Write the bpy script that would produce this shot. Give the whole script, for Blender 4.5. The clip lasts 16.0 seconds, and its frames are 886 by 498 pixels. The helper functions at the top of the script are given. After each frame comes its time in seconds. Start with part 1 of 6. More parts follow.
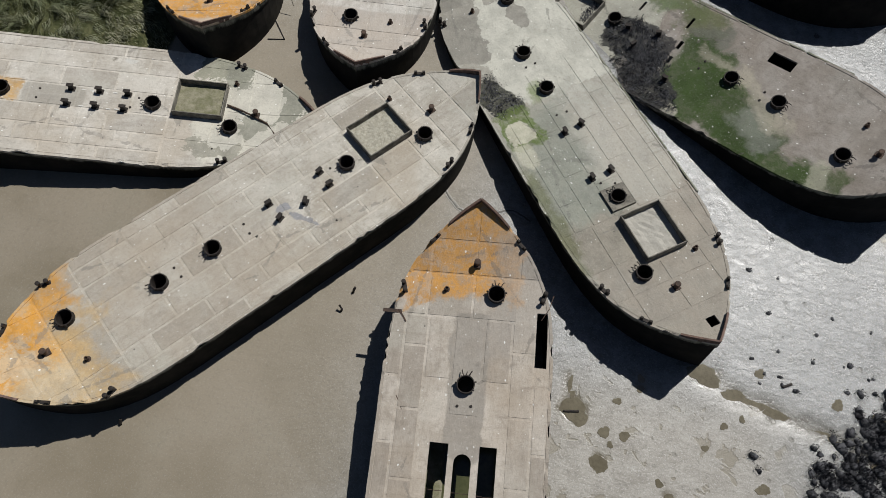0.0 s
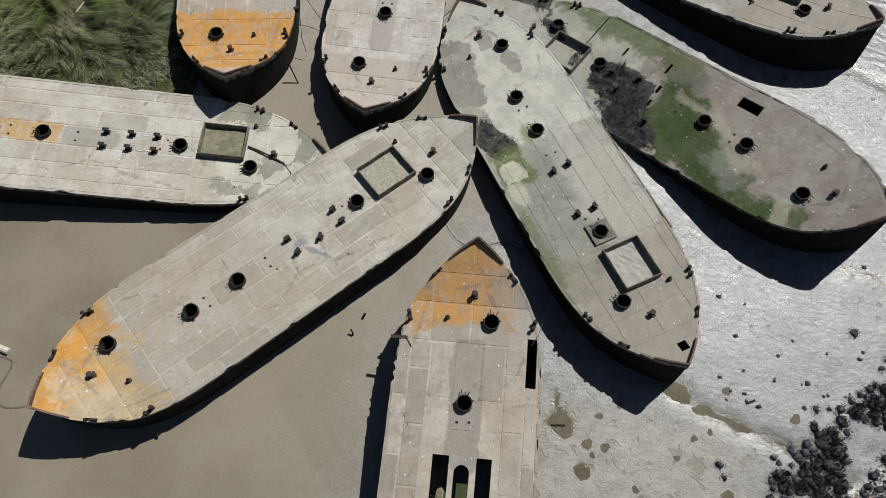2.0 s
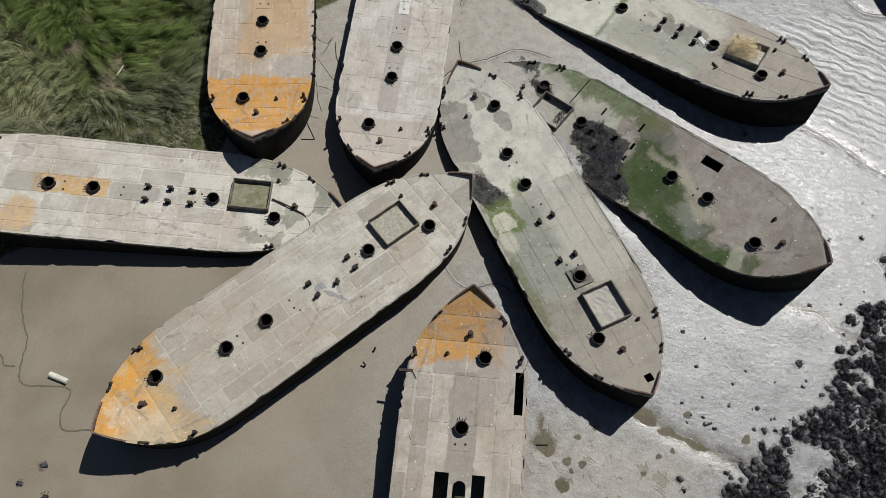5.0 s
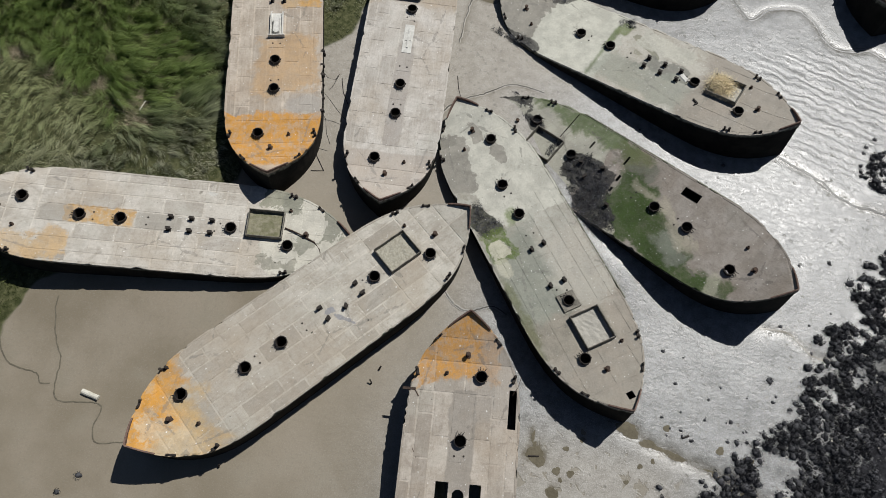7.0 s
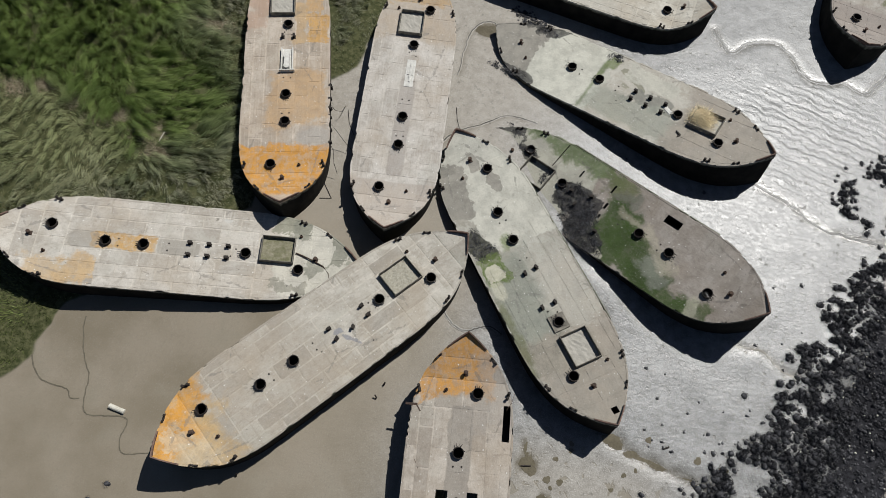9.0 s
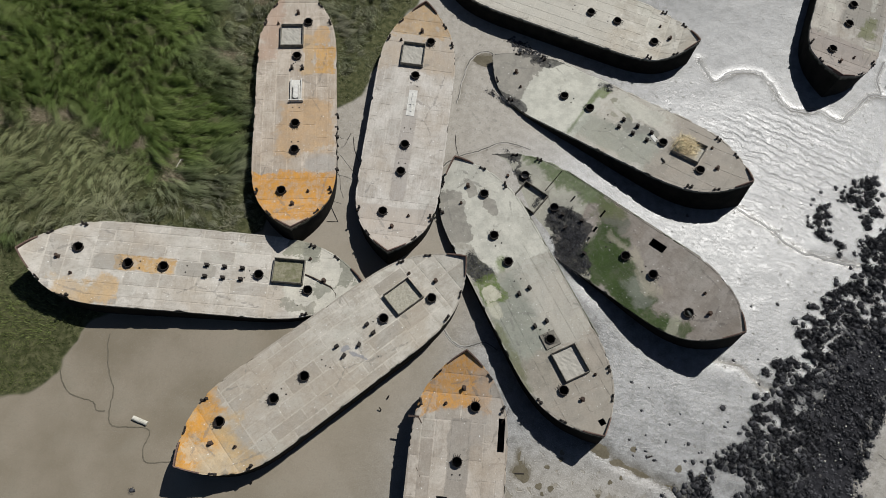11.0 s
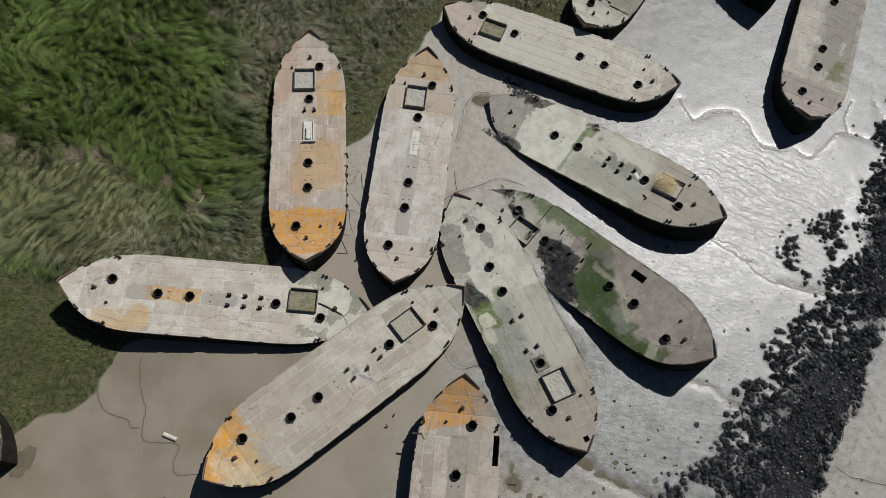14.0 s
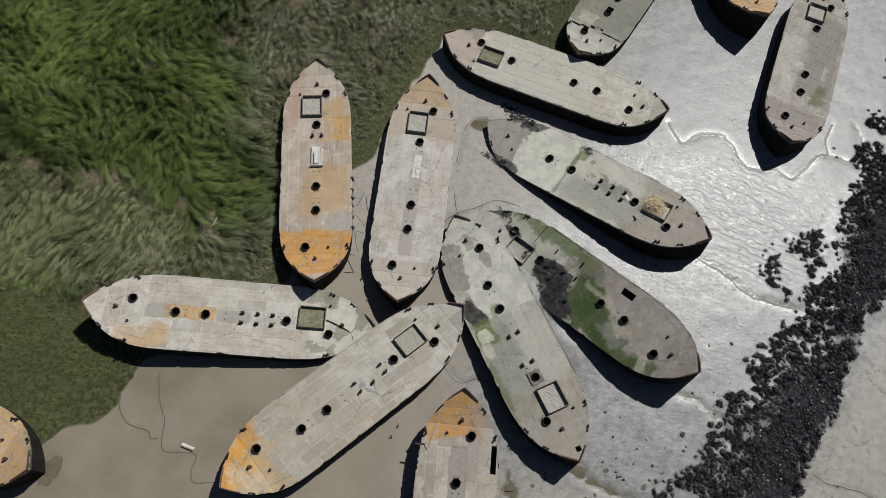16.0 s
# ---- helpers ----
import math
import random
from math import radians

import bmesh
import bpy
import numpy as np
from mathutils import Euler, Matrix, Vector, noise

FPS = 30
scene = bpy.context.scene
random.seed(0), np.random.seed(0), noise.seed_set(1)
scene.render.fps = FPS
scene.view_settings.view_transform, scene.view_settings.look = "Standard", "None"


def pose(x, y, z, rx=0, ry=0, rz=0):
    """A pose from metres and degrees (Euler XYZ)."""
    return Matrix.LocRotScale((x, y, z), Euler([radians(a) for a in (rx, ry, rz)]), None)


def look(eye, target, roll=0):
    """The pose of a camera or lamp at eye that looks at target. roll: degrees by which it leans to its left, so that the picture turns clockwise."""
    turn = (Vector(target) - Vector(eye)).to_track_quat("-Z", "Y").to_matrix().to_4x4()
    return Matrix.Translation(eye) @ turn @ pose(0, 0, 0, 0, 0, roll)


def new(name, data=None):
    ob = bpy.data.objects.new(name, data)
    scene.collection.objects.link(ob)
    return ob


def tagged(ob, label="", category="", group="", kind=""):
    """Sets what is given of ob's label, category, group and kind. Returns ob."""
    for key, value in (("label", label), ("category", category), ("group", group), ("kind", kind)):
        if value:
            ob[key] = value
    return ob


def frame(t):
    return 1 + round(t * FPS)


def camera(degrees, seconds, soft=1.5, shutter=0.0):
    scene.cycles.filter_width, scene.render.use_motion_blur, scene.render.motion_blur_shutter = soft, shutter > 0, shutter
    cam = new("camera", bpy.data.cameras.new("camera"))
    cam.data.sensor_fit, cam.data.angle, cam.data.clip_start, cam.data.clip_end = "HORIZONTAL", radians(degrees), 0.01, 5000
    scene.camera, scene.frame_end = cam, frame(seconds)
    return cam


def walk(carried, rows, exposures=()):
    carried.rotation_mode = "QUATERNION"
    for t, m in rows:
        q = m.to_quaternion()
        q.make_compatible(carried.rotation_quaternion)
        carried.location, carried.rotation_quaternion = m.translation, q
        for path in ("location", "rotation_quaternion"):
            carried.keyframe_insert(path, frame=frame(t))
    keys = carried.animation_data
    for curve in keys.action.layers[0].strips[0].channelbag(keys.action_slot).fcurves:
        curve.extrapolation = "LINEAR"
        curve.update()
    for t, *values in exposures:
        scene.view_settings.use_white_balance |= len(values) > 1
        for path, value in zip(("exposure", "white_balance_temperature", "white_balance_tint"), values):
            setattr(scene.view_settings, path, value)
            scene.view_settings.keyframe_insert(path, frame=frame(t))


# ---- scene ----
from mathutils import geometry

cam = camera(65.0, 16.0, soft=0.85)
PATH = [
    (0, (4.943, -2.120, 30.457), (3.8728, 6.0934, 12.2526), 4.62),
    (0.5, (4.858, -2.127, 31.465), (3.8102, 6.0790, 13.2562), 4.74),
    (1, (4.772, -2.132, 32.474), (3.7429, 6.0730, 14.2636), 4.89),
    (1.5, (4.684, -2.133, 33.485), (3.6686, 6.0686, 15.2719), 4.94),
    (2, (4.595, -2.132, 34.496), (3.6386, 6.0140, 16.2550), 5.25),
    (2.5, (4.505, -2.127, 35.509), (3.5863, 5.9963, 17.2559), 5.46),
    (3, (4.414, -2.120, 36.522), (3.5168, 6.0248, 18.2779), 5.56),
    (3.5, (4.321, -2.110, 37.537), (3.4572, 6.0281, 19.2881), 5.80),
    (4, (4.227, -2.097, 38.553), (3.3877, 6.0219, 20.2944), 5.98),
    (6.5, (3.740, -1.988, 43.650), (2.9946, 6.1395, 25.3908), 6.71),
    (7, (3.639, -1.957, 44.672), (2.9219, 6.1430, 26.4003), 6.89),
    (7.5, (3.537, -1.924, 45.696), (2.8369, 6.1687, 27.4200), 7.03),
    (8, (3.434, -1.888, 46.721), (2.7517, 6.2014, 28.4427), 7.17),
    (8.5, (3.329, -1.848, 47.747), (2.6723, 6.2350, 29.4653), 7.35),
    (9, (3.223, -1.806, 48.774), (2.5929, 6.2678, 30.4875), 7.54),
    (11.5, (2.675, -1.552, 53.927), (2.1450, 6.4512, 35.6059), 8.22),
    (12, (2.562, -1.492, 54.961), (2.0472, 6.4963, 36.6331), 8.32),
    (12.5, (2.447, -1.430, 55.996), (1.9425, 6.5502, 37.6641), 8.41),
    (13, (2.332, -1.365, 57.032), (1.8375, 6.6097, 38.6974), 8.51),
    (13.5, (2.215, -1.296, 58.070), (1.7360, 6.6689, 39.7303), 8.60),
    (14, (2.097, -1.225, 59.108), (1.6313, 6.7282, 40.7633), 8.71),
    (14.5, (1.978, -1.151, 60.148), (1.5172, 6.7940, 41.7991), 8.72),
    (15, (1.857, -1.074, 61.188), (1.4073, 6.8634, 42.8362), 8.81),
    (15.5, (1.735, -0.994, 62.230), (1.2982, 6.9308, 43.8722), 8.90),
    (16, (1.612, -0.911, 63.273), (1.1828, 7.0012, 44.9096), 8.91),
]
walk(cam, [(t, look(eye, target, roll)) for t, eye, target, roll in PATH], [(0, -0.21), (9.2, -0.21), (11.5, -0.31), (16, -0.42)])

# ---- light ----
SUN_AZ, SUN_EL = 56.5, 55.0          # degrees from +x towards +y, and above the ground
world = bpy.data.worlds.new("sky")
scene.world = world
world.use_nodes = True
sky = world.node_tree.nodes.new("ShaderNodeTexSky")
sky.sky_type, sky.sun_disc = "NISHITA", False
sky.sun_elevation, sky.sun_rotation = radians(SUN_EL), radians(90.0 - SUN_AZ)
sky.air_density, sky.dust_density, sky.ozone_density = 0.6, 0.3, 1.0
back = world.node_tree.nodes["Background"]
back.inputs["Strength"].default_value = 0.05
world.node_tree.links.new(sky.outputs[0], back.inputs["Color"])
sun = new("sun", bpy.data.lights.new("sun", "SUN"))
sun.data.energy, sun.data.angle, sun.data.color = 5.0, radians(0.53), (1.0, 0.985, 0.955)
toward = Vector((math.cos(radians(SUN_AZ)) * math.cos(radians(SUN_EL)), math.sin(radians(SUN_AZ)) * math.cos(radians(SUN_EL)), math.sin(radians(SUN_EL))))
sun.matrix_world = look(toward * 200, (0, 0, 0))


# ---- node helpers ----
class Tree:
    """A small writer for node materials."""

    def __init__(self, name):
        self.mat = bpy.data.materials.new(name)
        self.mat.use_nodes = True
        self.nt = self.mat.node_tree
        self.bsdf = self.nt.nodes["Principled BSDF"]

    def put(self, socket, value):
        if isinstance(value, bpy.types.NodeSocket):
            self.nt.links.new(value, socket)
        elif isinstance(value, tuple) and len(value) == 3 and socket.type == "RGBA":
            socket.default_value = (*value, 1.0)
        else:
            socket.default_value = value

    def math(self, op, a, b=0.0, c=0.0, clamp=False):
        n = self.nt.nodes.new("ShaderNodeMath")
        n.operation, n.use_clamp = op, clamp
        for s, v in zip(n.inputs, (a, b, c)):
            self.put(s, v)
        return n.outputs[0]

    def mix(self, fac, a, b, blend="MIX"):
        n = self.nt.nodes.new("ShaderNodeMix")
        n.data_type, n.blend_type = "RGBA", blend
        self.put(n.inputs["Factor"], fac)
        self.put(n.inputs[6], a)
        self.put(n.inputs[7], b)
        return n.outputs[2]

    def noise(self, vec, scale, detail=5.0, rough=0.55, distort=0.0):
        n = self.nt.nodes.new("ShaderNodeTexNoise")
        self.put(n.inputs["Vector"], vec)
        n.inputs["Scale"].default_value, n.inputs["Detail"].default_value = scale, detail
        n.inputs["Roughness"].default_value, n.inputs["Distortion"].default_value = rough, distort
        return n.outputs[0]

    def voronoi(self, vec, scale, feature="F1", rand=1.0):
        n = self.nt.nodes.new("ShaderNodeTexVoronoi")
        n.feature = feature
        self.put(n.inputs["Vector"], vec)
        n.inputs["Scale"].default_value, n.inputs["Randomness"].default_value = scale, rand
        return n.outputs[0]

    def step(self, value, low, high, out_low=0.0, out_high=1.0):
        n = self.nt.nodes.new("ShaderNodeMapRange")
        n.interpolation_type = "SMOOTHSTEP"
        self.put(n.inputs["Value"], value)
        for key, v in (("From Min", low), ("From Max", high), ("To Min", out_low), ("To Max", out_high)):
            n.inputs[key].default_value = v
        return n.outputs[0]

    def position(self):
        return self.nt.nodes.new("ShaderNodeNewGeometry").outputs["Position"]

    def local(self, loc, turn):
        """World position brought into a frame at loc turned by turn (radians)."""
        n = self.nt.nodes.new("ShaderNodeMapping")
        n.vector_type = "TEXTURE"
        self.put(n.inputs["Vector"], self.position())
        n.inputs["Location"].default_value, n.inputs["Rotation"].default_value = loc, turn
        return n.outputs[0]

    def scaled(self, vec, s):
        n = self.nt.nodes.new("ShaderNodeMapping")
        self.put(n.inputs["Vector"], vec)
        n.inputs["Scale"].default_value = s
        return n.outputs[0]

    def xyz(self, vec):
        n = self.nt.nodes.new("ShaderNodeSeparateXYZ")
        self.put(n.inputs[0], vec)
        return n.outputs

    def random(self):
        return self.nt.nodes.new("ShaderNodeObjectInfo").outputs["Random"]

    def island(self):
        return self.nt.nodes.new("ShaderNodeNewGeometry").outputs["Random Per Island"]

    def bump(self, height, strength, distance):
        n = self.nt.nodes.new("ShaderNodeBump")
        self.put(n.inputs["Height"], height)
        n.inputs["Strength"].default_value, n.inputs["Distance"].default_value = strength, distance
        return n.outputs[0]

    def attribute(self, name):
        n = self.nt.nodes.new("ShaderNodeAttribute")
        n.attribute_name = name
        return n.outputs

    def out(self, color, rough=0.85, metal=0.0, normal=None, spec=0.4):
        self.put(self.bsdf.inputs["Base Color"], color)
        self.put(self.bsdf.inputs["Roughness"], rough)
        self.bsdf.inputs["Metallic"].default_value = metal
        self.put(self.bsdf.inputs["Specular IOR Level"], spec)
        if normal is not None:
            self.put(self.bsdf.inputs["Normal"], normal)
        return self.mat


# ---- geometry helpers: a shape is (points, faces) ----
def box(x0, x1, y0, y1, z0, z1, taper=0.0):
    t = taper
    p = [(x0, y0, z0), (x1, y0, z0), (x1, y1, z0), (x0, y1, z0), (x0 + t, y0 + t, z1), (x1 - t, y0 + t, z1), (x1 - t, y1 - t, z1), (x0 + t, y1 - t, z1)]
    return p, [(3, 2, 1, 0), (4, 5, 6, 7), (0, 1, 5, 4), (1, 2, 6, 5), (2, 3, 7, 6), (3, 0, 4, 7)]


def lathe(profile, n=20, at=(0, 0, 0)):
    """Turns (radius, z) round z; closes an end only where its radius is small."""
    p, f = [], []
    for r, z in profile:
        p += [(at[0] + r * math.cos(2 * math.pi * i / n), at[1] + r * math.sin(2 * math.pi * i / n), at[2] + z) for i in range(n)]
    for k in range(len(profile) - 1):
        for i in range(n):
            j = (i + 1) % n
            f.append((k * n + i, k * n + j, (k + 1) * n + j, (k + 1) * n + i))
    return p, f


def disc_top(profile, n=14, at=(0, 0, 0)):
    p, f = lathe(profile, n, at)
    f.append(tuple((len(profile) - 1) * n + i for i in range(n)))
    return p, f


def tube(path, r=0.02, n=6):
    """A bent rod along a list of points."""
    p, f = [], []
    path = [Vector(q) for q in path]
    for i, q in enumerate(path):
        d = (path[min(i + 1, len(path) - 1)] - path[max(i - 1, 0)]).normalized()
        a = d.orthogonal().normalized()
        b = d.cross(a)
        p += [tuple(q + r * (a * math.cos(2 * math.pi * k / n) + b * math.sin(2 * math.pi * k / n))) for k in range(n)]
    for i in range(len(path) - 1):
        for k in range(n):
            j = (k + 1) % n
            f.append((i * n + k, i * n + j, (i + 1) * n + j, (i + 1) * n + k))
    f += [tuple(range(n))[::-1], tuple((len(path) - 1) * n + k for k in range(n))]
    return p, f


def join(*shapes):
    p, f = [], []
    for q, g in shapes:
        k = len(p)
        p += q
        f += [tuple(i + k for i in t) for t in g]
    return p, f


def moved(shape, m):
    return [tuple(m @ Vector(q)) for q in shape[0]], shape[1]


def slab(outer, holes, z0, z1, bottom=False):
    """A flat slab with openings through it; outer runs anticlockwise."""
    loops = [[Vector((*q, 0)) for q in loop] for loop in (outer, *holes)]
    flat = [q for loop in (outer, *holes) for q in loop]
    n = len(flat)
    p = [(*q, z1) for q in flat] + [(*q, z0) for q in flat]
    f = []
    for a, b, c in geometry.tessellate_polygon(loops):
        (ax, ay), (bx, by), (cx, cy) = flat[a], flat[b], flat[c]
        if (bx - ax) * (cy - ay) - (by - ay) * (cx - ax) < 0:
            b, c = c, b
        f.append((a, b, c))
        if bottom:
            f.append((c + n, b + n, a + n))
    k = 0
    for loop in (outer, *holes):
        for i in range(len(loop)):
            j = (i + 1) % len(loop)
            f.append((k + j, k + i, k + n + i, k + n + j))
        k += len(loop)
    return p, f


def mesh(name, shape, smooth=False):
    me = bpy.data.meshes.new(name)
    me.from_pydata(shape[0], [], shape[1])
    if smooth:
        me.shade_smooth()
    me.update()
    return me


def part(name, shape, material, parent, label="", smooth=False):
    """One mesh object under a thing or a part (or at top level when parent is None)."""
    me = shape if isinstance(shape, bpy.types.Mesh) else mesh(name, shape, smooth)
    ob = new(name, me)
    if not me.materials:
        me.materials.append(material)
    elif me.materials[0] != material:
        ob.material_slots[0].link = "OBJECT"
        ob.material_slots[0].material = material
    ob.parent = parent
    if label:
        tagged(ob, label)
    return ob


def circle(cx, cy, r, n=20):
    return [(cx + r * math.cos(-2 * math.pi * i / n), cy + r * math.sin(-2 * math.pi * i / n)) for i in range(n)]


def rect(x0, x1, y0, y1):
    return [(x0, y0), (x0, y1), (x1, y1), (x1, y0)]


def opening_loop(x0, x1, y0, y1, arched=False):
    """A hole in a deck; arched: its low end is half round."""
    if not arched:
        return rect(x0, x1, y0, y1)
    r, c = (y1 - y0) / 2, (y0 + y1) / 2
    return [(x0 + r - r * math.sin(math.pi * i / 10), c - r * math.cos(math.pi * i / 10)) for i in range(11)] + [(x1, y1), (x1, y0)]


# ---- lattice noise on arrays ----
LATTICE = np.random.RandomState(5).rand(256, 256)


def value_noise(x, y, shift=0):
    x, y = x + 17.3 * shift, y + 9.1 * shift
    xi, yi = np.floor(x).astype(int), np.floor(y).astype(int)
    u, v = x - xi, y - yi
    u, v = u * u * (3 - 2 * u), v * v * (3 - 2 * v)
    g = lambda a, b: LATTICE[a % 256, b % 256]  # noqa: E731
    return (g(xi, yi) * (1 - u) + g(xi + 1, yi) * u) * (1 - v) + (g(xi, yi + 1) * (1 - u) + g(xi + 1, yi + 1) * u) * v


def fbm(x, y, scale, octaves=4, shift=0):
    total, amp, size = 0.0, 0.5, 0.0
    for k in range(octaves):
        total, size = total + amp * value_noise(x * scale, y * scale, shift + k), size + amp
        scale, amp = scale * 2.03, amp * 0.5
    return total / size


def inside(x, y, poly):
    """Whether points lie in a polygon."""
    r = np.zeros(np.shape(x), bool)
    for (ax, ay), (bx, by) in zip(poly, poly[1:] + poly[:1]):
        if ay != by:
            r ^= ((ay > y) != (by > y)) & (x < (bx - ax) * (y - ay) / (by - ay) + ax)
    return r


def from_line(x, y, line):
    """Distance to a bent line."""
    d = np.full(np.shape(x), 1e9)
    for (ax, ay), (bx, by) in zip(line, line[1:]):
        ex, ey = bx - ax, by - ay
        t = np.clip(((x - ax) * ex + (y - ay) * ey) / (ex * ex + ey * ey), 0, 1)
        d = np.minimum(d, np.hypot(x - ax - t * ex, y - ay - t * ey))
    return d


def from_edge(x, y, poly):
    """Signed distance to a polygon's edge, positive inside."""
    d = from_line(x, y, poly + poly[:1])
    return np.where(inside(x, y, poly), d, -d)


# ---- plan of the ground cover ----
MARSH = [(-400, -14), (-60, -10), (-32, -2.5), (-30, 0), (-27.8, 2.6), (-25.3, 5.4), (-24.3, 9.5), (-16, 16), (-13.2, 19.5), (-14.8, 28), (-13.2, 30.8), (-10.5, 32.7),
         (-8.6, 34.3), (-7.5, 40), (-6.6, 47.3), (-4.7, 52.5), (-0.3, 53.8), (9.0, 53.2), (9.2, 58), (12, 64), (16, 75), (22, 100), (30, 400), (-400, 400)]
WEED_INNER = [(80, 120), (54, 72), (45.4, 54.5), (42.7, 51.2), (41.2, 45.3), (39.7, 42.1), (38.8, 37.8), (35.0, 34.9), (32.6, 32.5), (32.2, 29.9), (34.9, 29.3), (36.3, 26.3), (34.9, 26.1), (32.7, 24.0), (30.7, 20.8), (29.6, 18.3), (28.9, 15.5), (26.6, 13.0), (25.4, 11.2), (24.8, 9.1), (22.7, 7.2), (20.6, 4.2), (17, -4), (10, -30)]
WEED_CORE = [(80, 104), (55, 65), (43.2, 45.6), (40.4, 39.6), (39.1, 33.3), (37.8, 29.3), (37.4, 25.6), (36.6, 23.7), (33.3, 21.9), (31.2, 18.7), (30.2, 15.8), (29.7, 12.6), (28.3, 10.3), (26.4, 7.9), (24.6, 4.0), (21, -6), (14, -30)]
WEED_OUTER = [(26, -30), (33, 0), (35.9, 9.9), (36.4, 12.5), (37.0, 14.1), (38.3, 16.4), (39.7, 19.1), (40.4, 22.3), (41.8, 25.3), (42.3, 28.6), (44.5, 30.2), (56, 44), (90, 80)]
WEED, WEED_DENSE = WEED_INNER + WEED_OUTER, WEED_CORE + WEED_OUTER
STREAM = [(14.6, 9.0), (15.7, 8.3), (17.3, 7.4), (19.8, 6.8), (22.3, 6.3), (26, 4.6)]
CREEKS = [([(21.4, 46.8), (21.9, 45.8), (22.8, 44.5), (23.5, 44.6), (24.5, 45.7), (25.9, 46.3), (27.5, 46.4), (28.6, 45.3), (29.6, 43.6), (30.4, 43.0), (31.6, 43.0), (33.2, 43.4), (34.4, 42.9), (35.3, 42.7), (36.5, 44.2), (38.1, 46.3), (39.4, 46.6), (41.2, 46.4), (43.1, 45.7)], 0.35, 0.05),
          ([(39.2, 46.6), (38.9, 48.4), (39.8, 50.9)], 0.2, 0.02),
          ([(24.3, 16.8), (26.2, 16.8), (27.0, 16.2), (27.8, 15.6), (28.6, 15.4)], 0.3, 0.04),
          ([(37.0, 12.1), (38.5, 11.5), (41.0, 11.5), (43.4, 10.8), (48, 9)], 0.2, 0.02),
          ([(-22.3, 8.9), (-21.5, 6.5), (-20.6, 5.1), (-20.2, 3.3), (-19.6, 2.4), (-18.2, 2.6), (-16.9, 2.6), (-16.8, 1.1), (-16.2, 0.5), (-14.2, 1.1)], 0.09, 0.005),
          ([(-0.6, 28.6), (0.3, 30.0), (2.4, 31.4), (4.5, 32.8), (7, 32.6)], 0.25, 0.03),
          (STREAM, 0.42, 0.065),
          ([(24.6, 31.6), (26.6, 30.6), (28.7, 29.7), (29.8, 28.7), (31.6, 28.0), (33.8, 27.8), (36.6, 27.8)], 0.35, 0.05),
          ([(2.5, 14.9), (3.6, 13.9), (4.7, 13.8), (5.9, 14.3), (7, 14)], 0.2, 0.03),
          ([(-24.9, 5.5), (-23.8, 4.2), (-22.7, 3.9), (-21.6, 3.8), (-21.1, 3.3), (-20.5, 3.4)], 0.09, 0.005),
          ([(-0.4, 36), (-0.2, 41), (1.5, 42.6), (3.4, 40.8)], 0.2, 0.03),
          ([(42, 52), (43.5, 49), (45.5, 47.5)], 0.12, 0.06)]
PONDS = [((10.3, 5.35), 0.85, 0.75), ((10.0, 6.5), 0.18, 0.6), ((11.6, 3.4), 0.4, 0.5), ((1.3, 41.6), 1.3, 1.0), ((16.0, 8.0), 0.9, 0.5), ((-28.6, -0.9), 1.0, 1.6), ((14.6, 2.4), 0.35, 0.35)]


def marsh_depth(x, y):
    return from_edge(x, y, MARSH) + 2.2 * (fbm(x, y, 0.35, 4, 3) - 0.5)


def weed_depth(x, y):
    """Signed depth inside the dense belt of weed, with a ragged edge."""
    near, far = from_line(x, y, WEED_CORE), from_line(x, y, WEED_OUTER)
    jag = 2.2 * (fbm(x, y, 0.3, 4, 7) - 0.5) + 1.6 * (fbm(x, y, 1.0, 3, 8) - 0.5)
    within = np.minimum(near + jag, 3.0 * far + 0.35 * jag)
    return np.where(inside(x, y, WEED_DENSE), within, np.where(near < far, jag - near, 0.3 * jag - far))


def pool_share(x, y):
    """1 on the smooth wet silt beside the two long barges, 0 on the open foreshore."""
    across = (x - 1.0) * math.cos(radians(-12)) + (y - 12) * math.sin(radians(-12))
    silt = 1 / (1 + np.exp(np.clip((across - 2 + 3 * (fbm(x, y, 0.3, 3, 11) - 0.5)) / 1.6, -60, 60)))
    return silt * (1 / (1 + np.exp(np.clip((y - 24) / 1.5, -60, 60))))


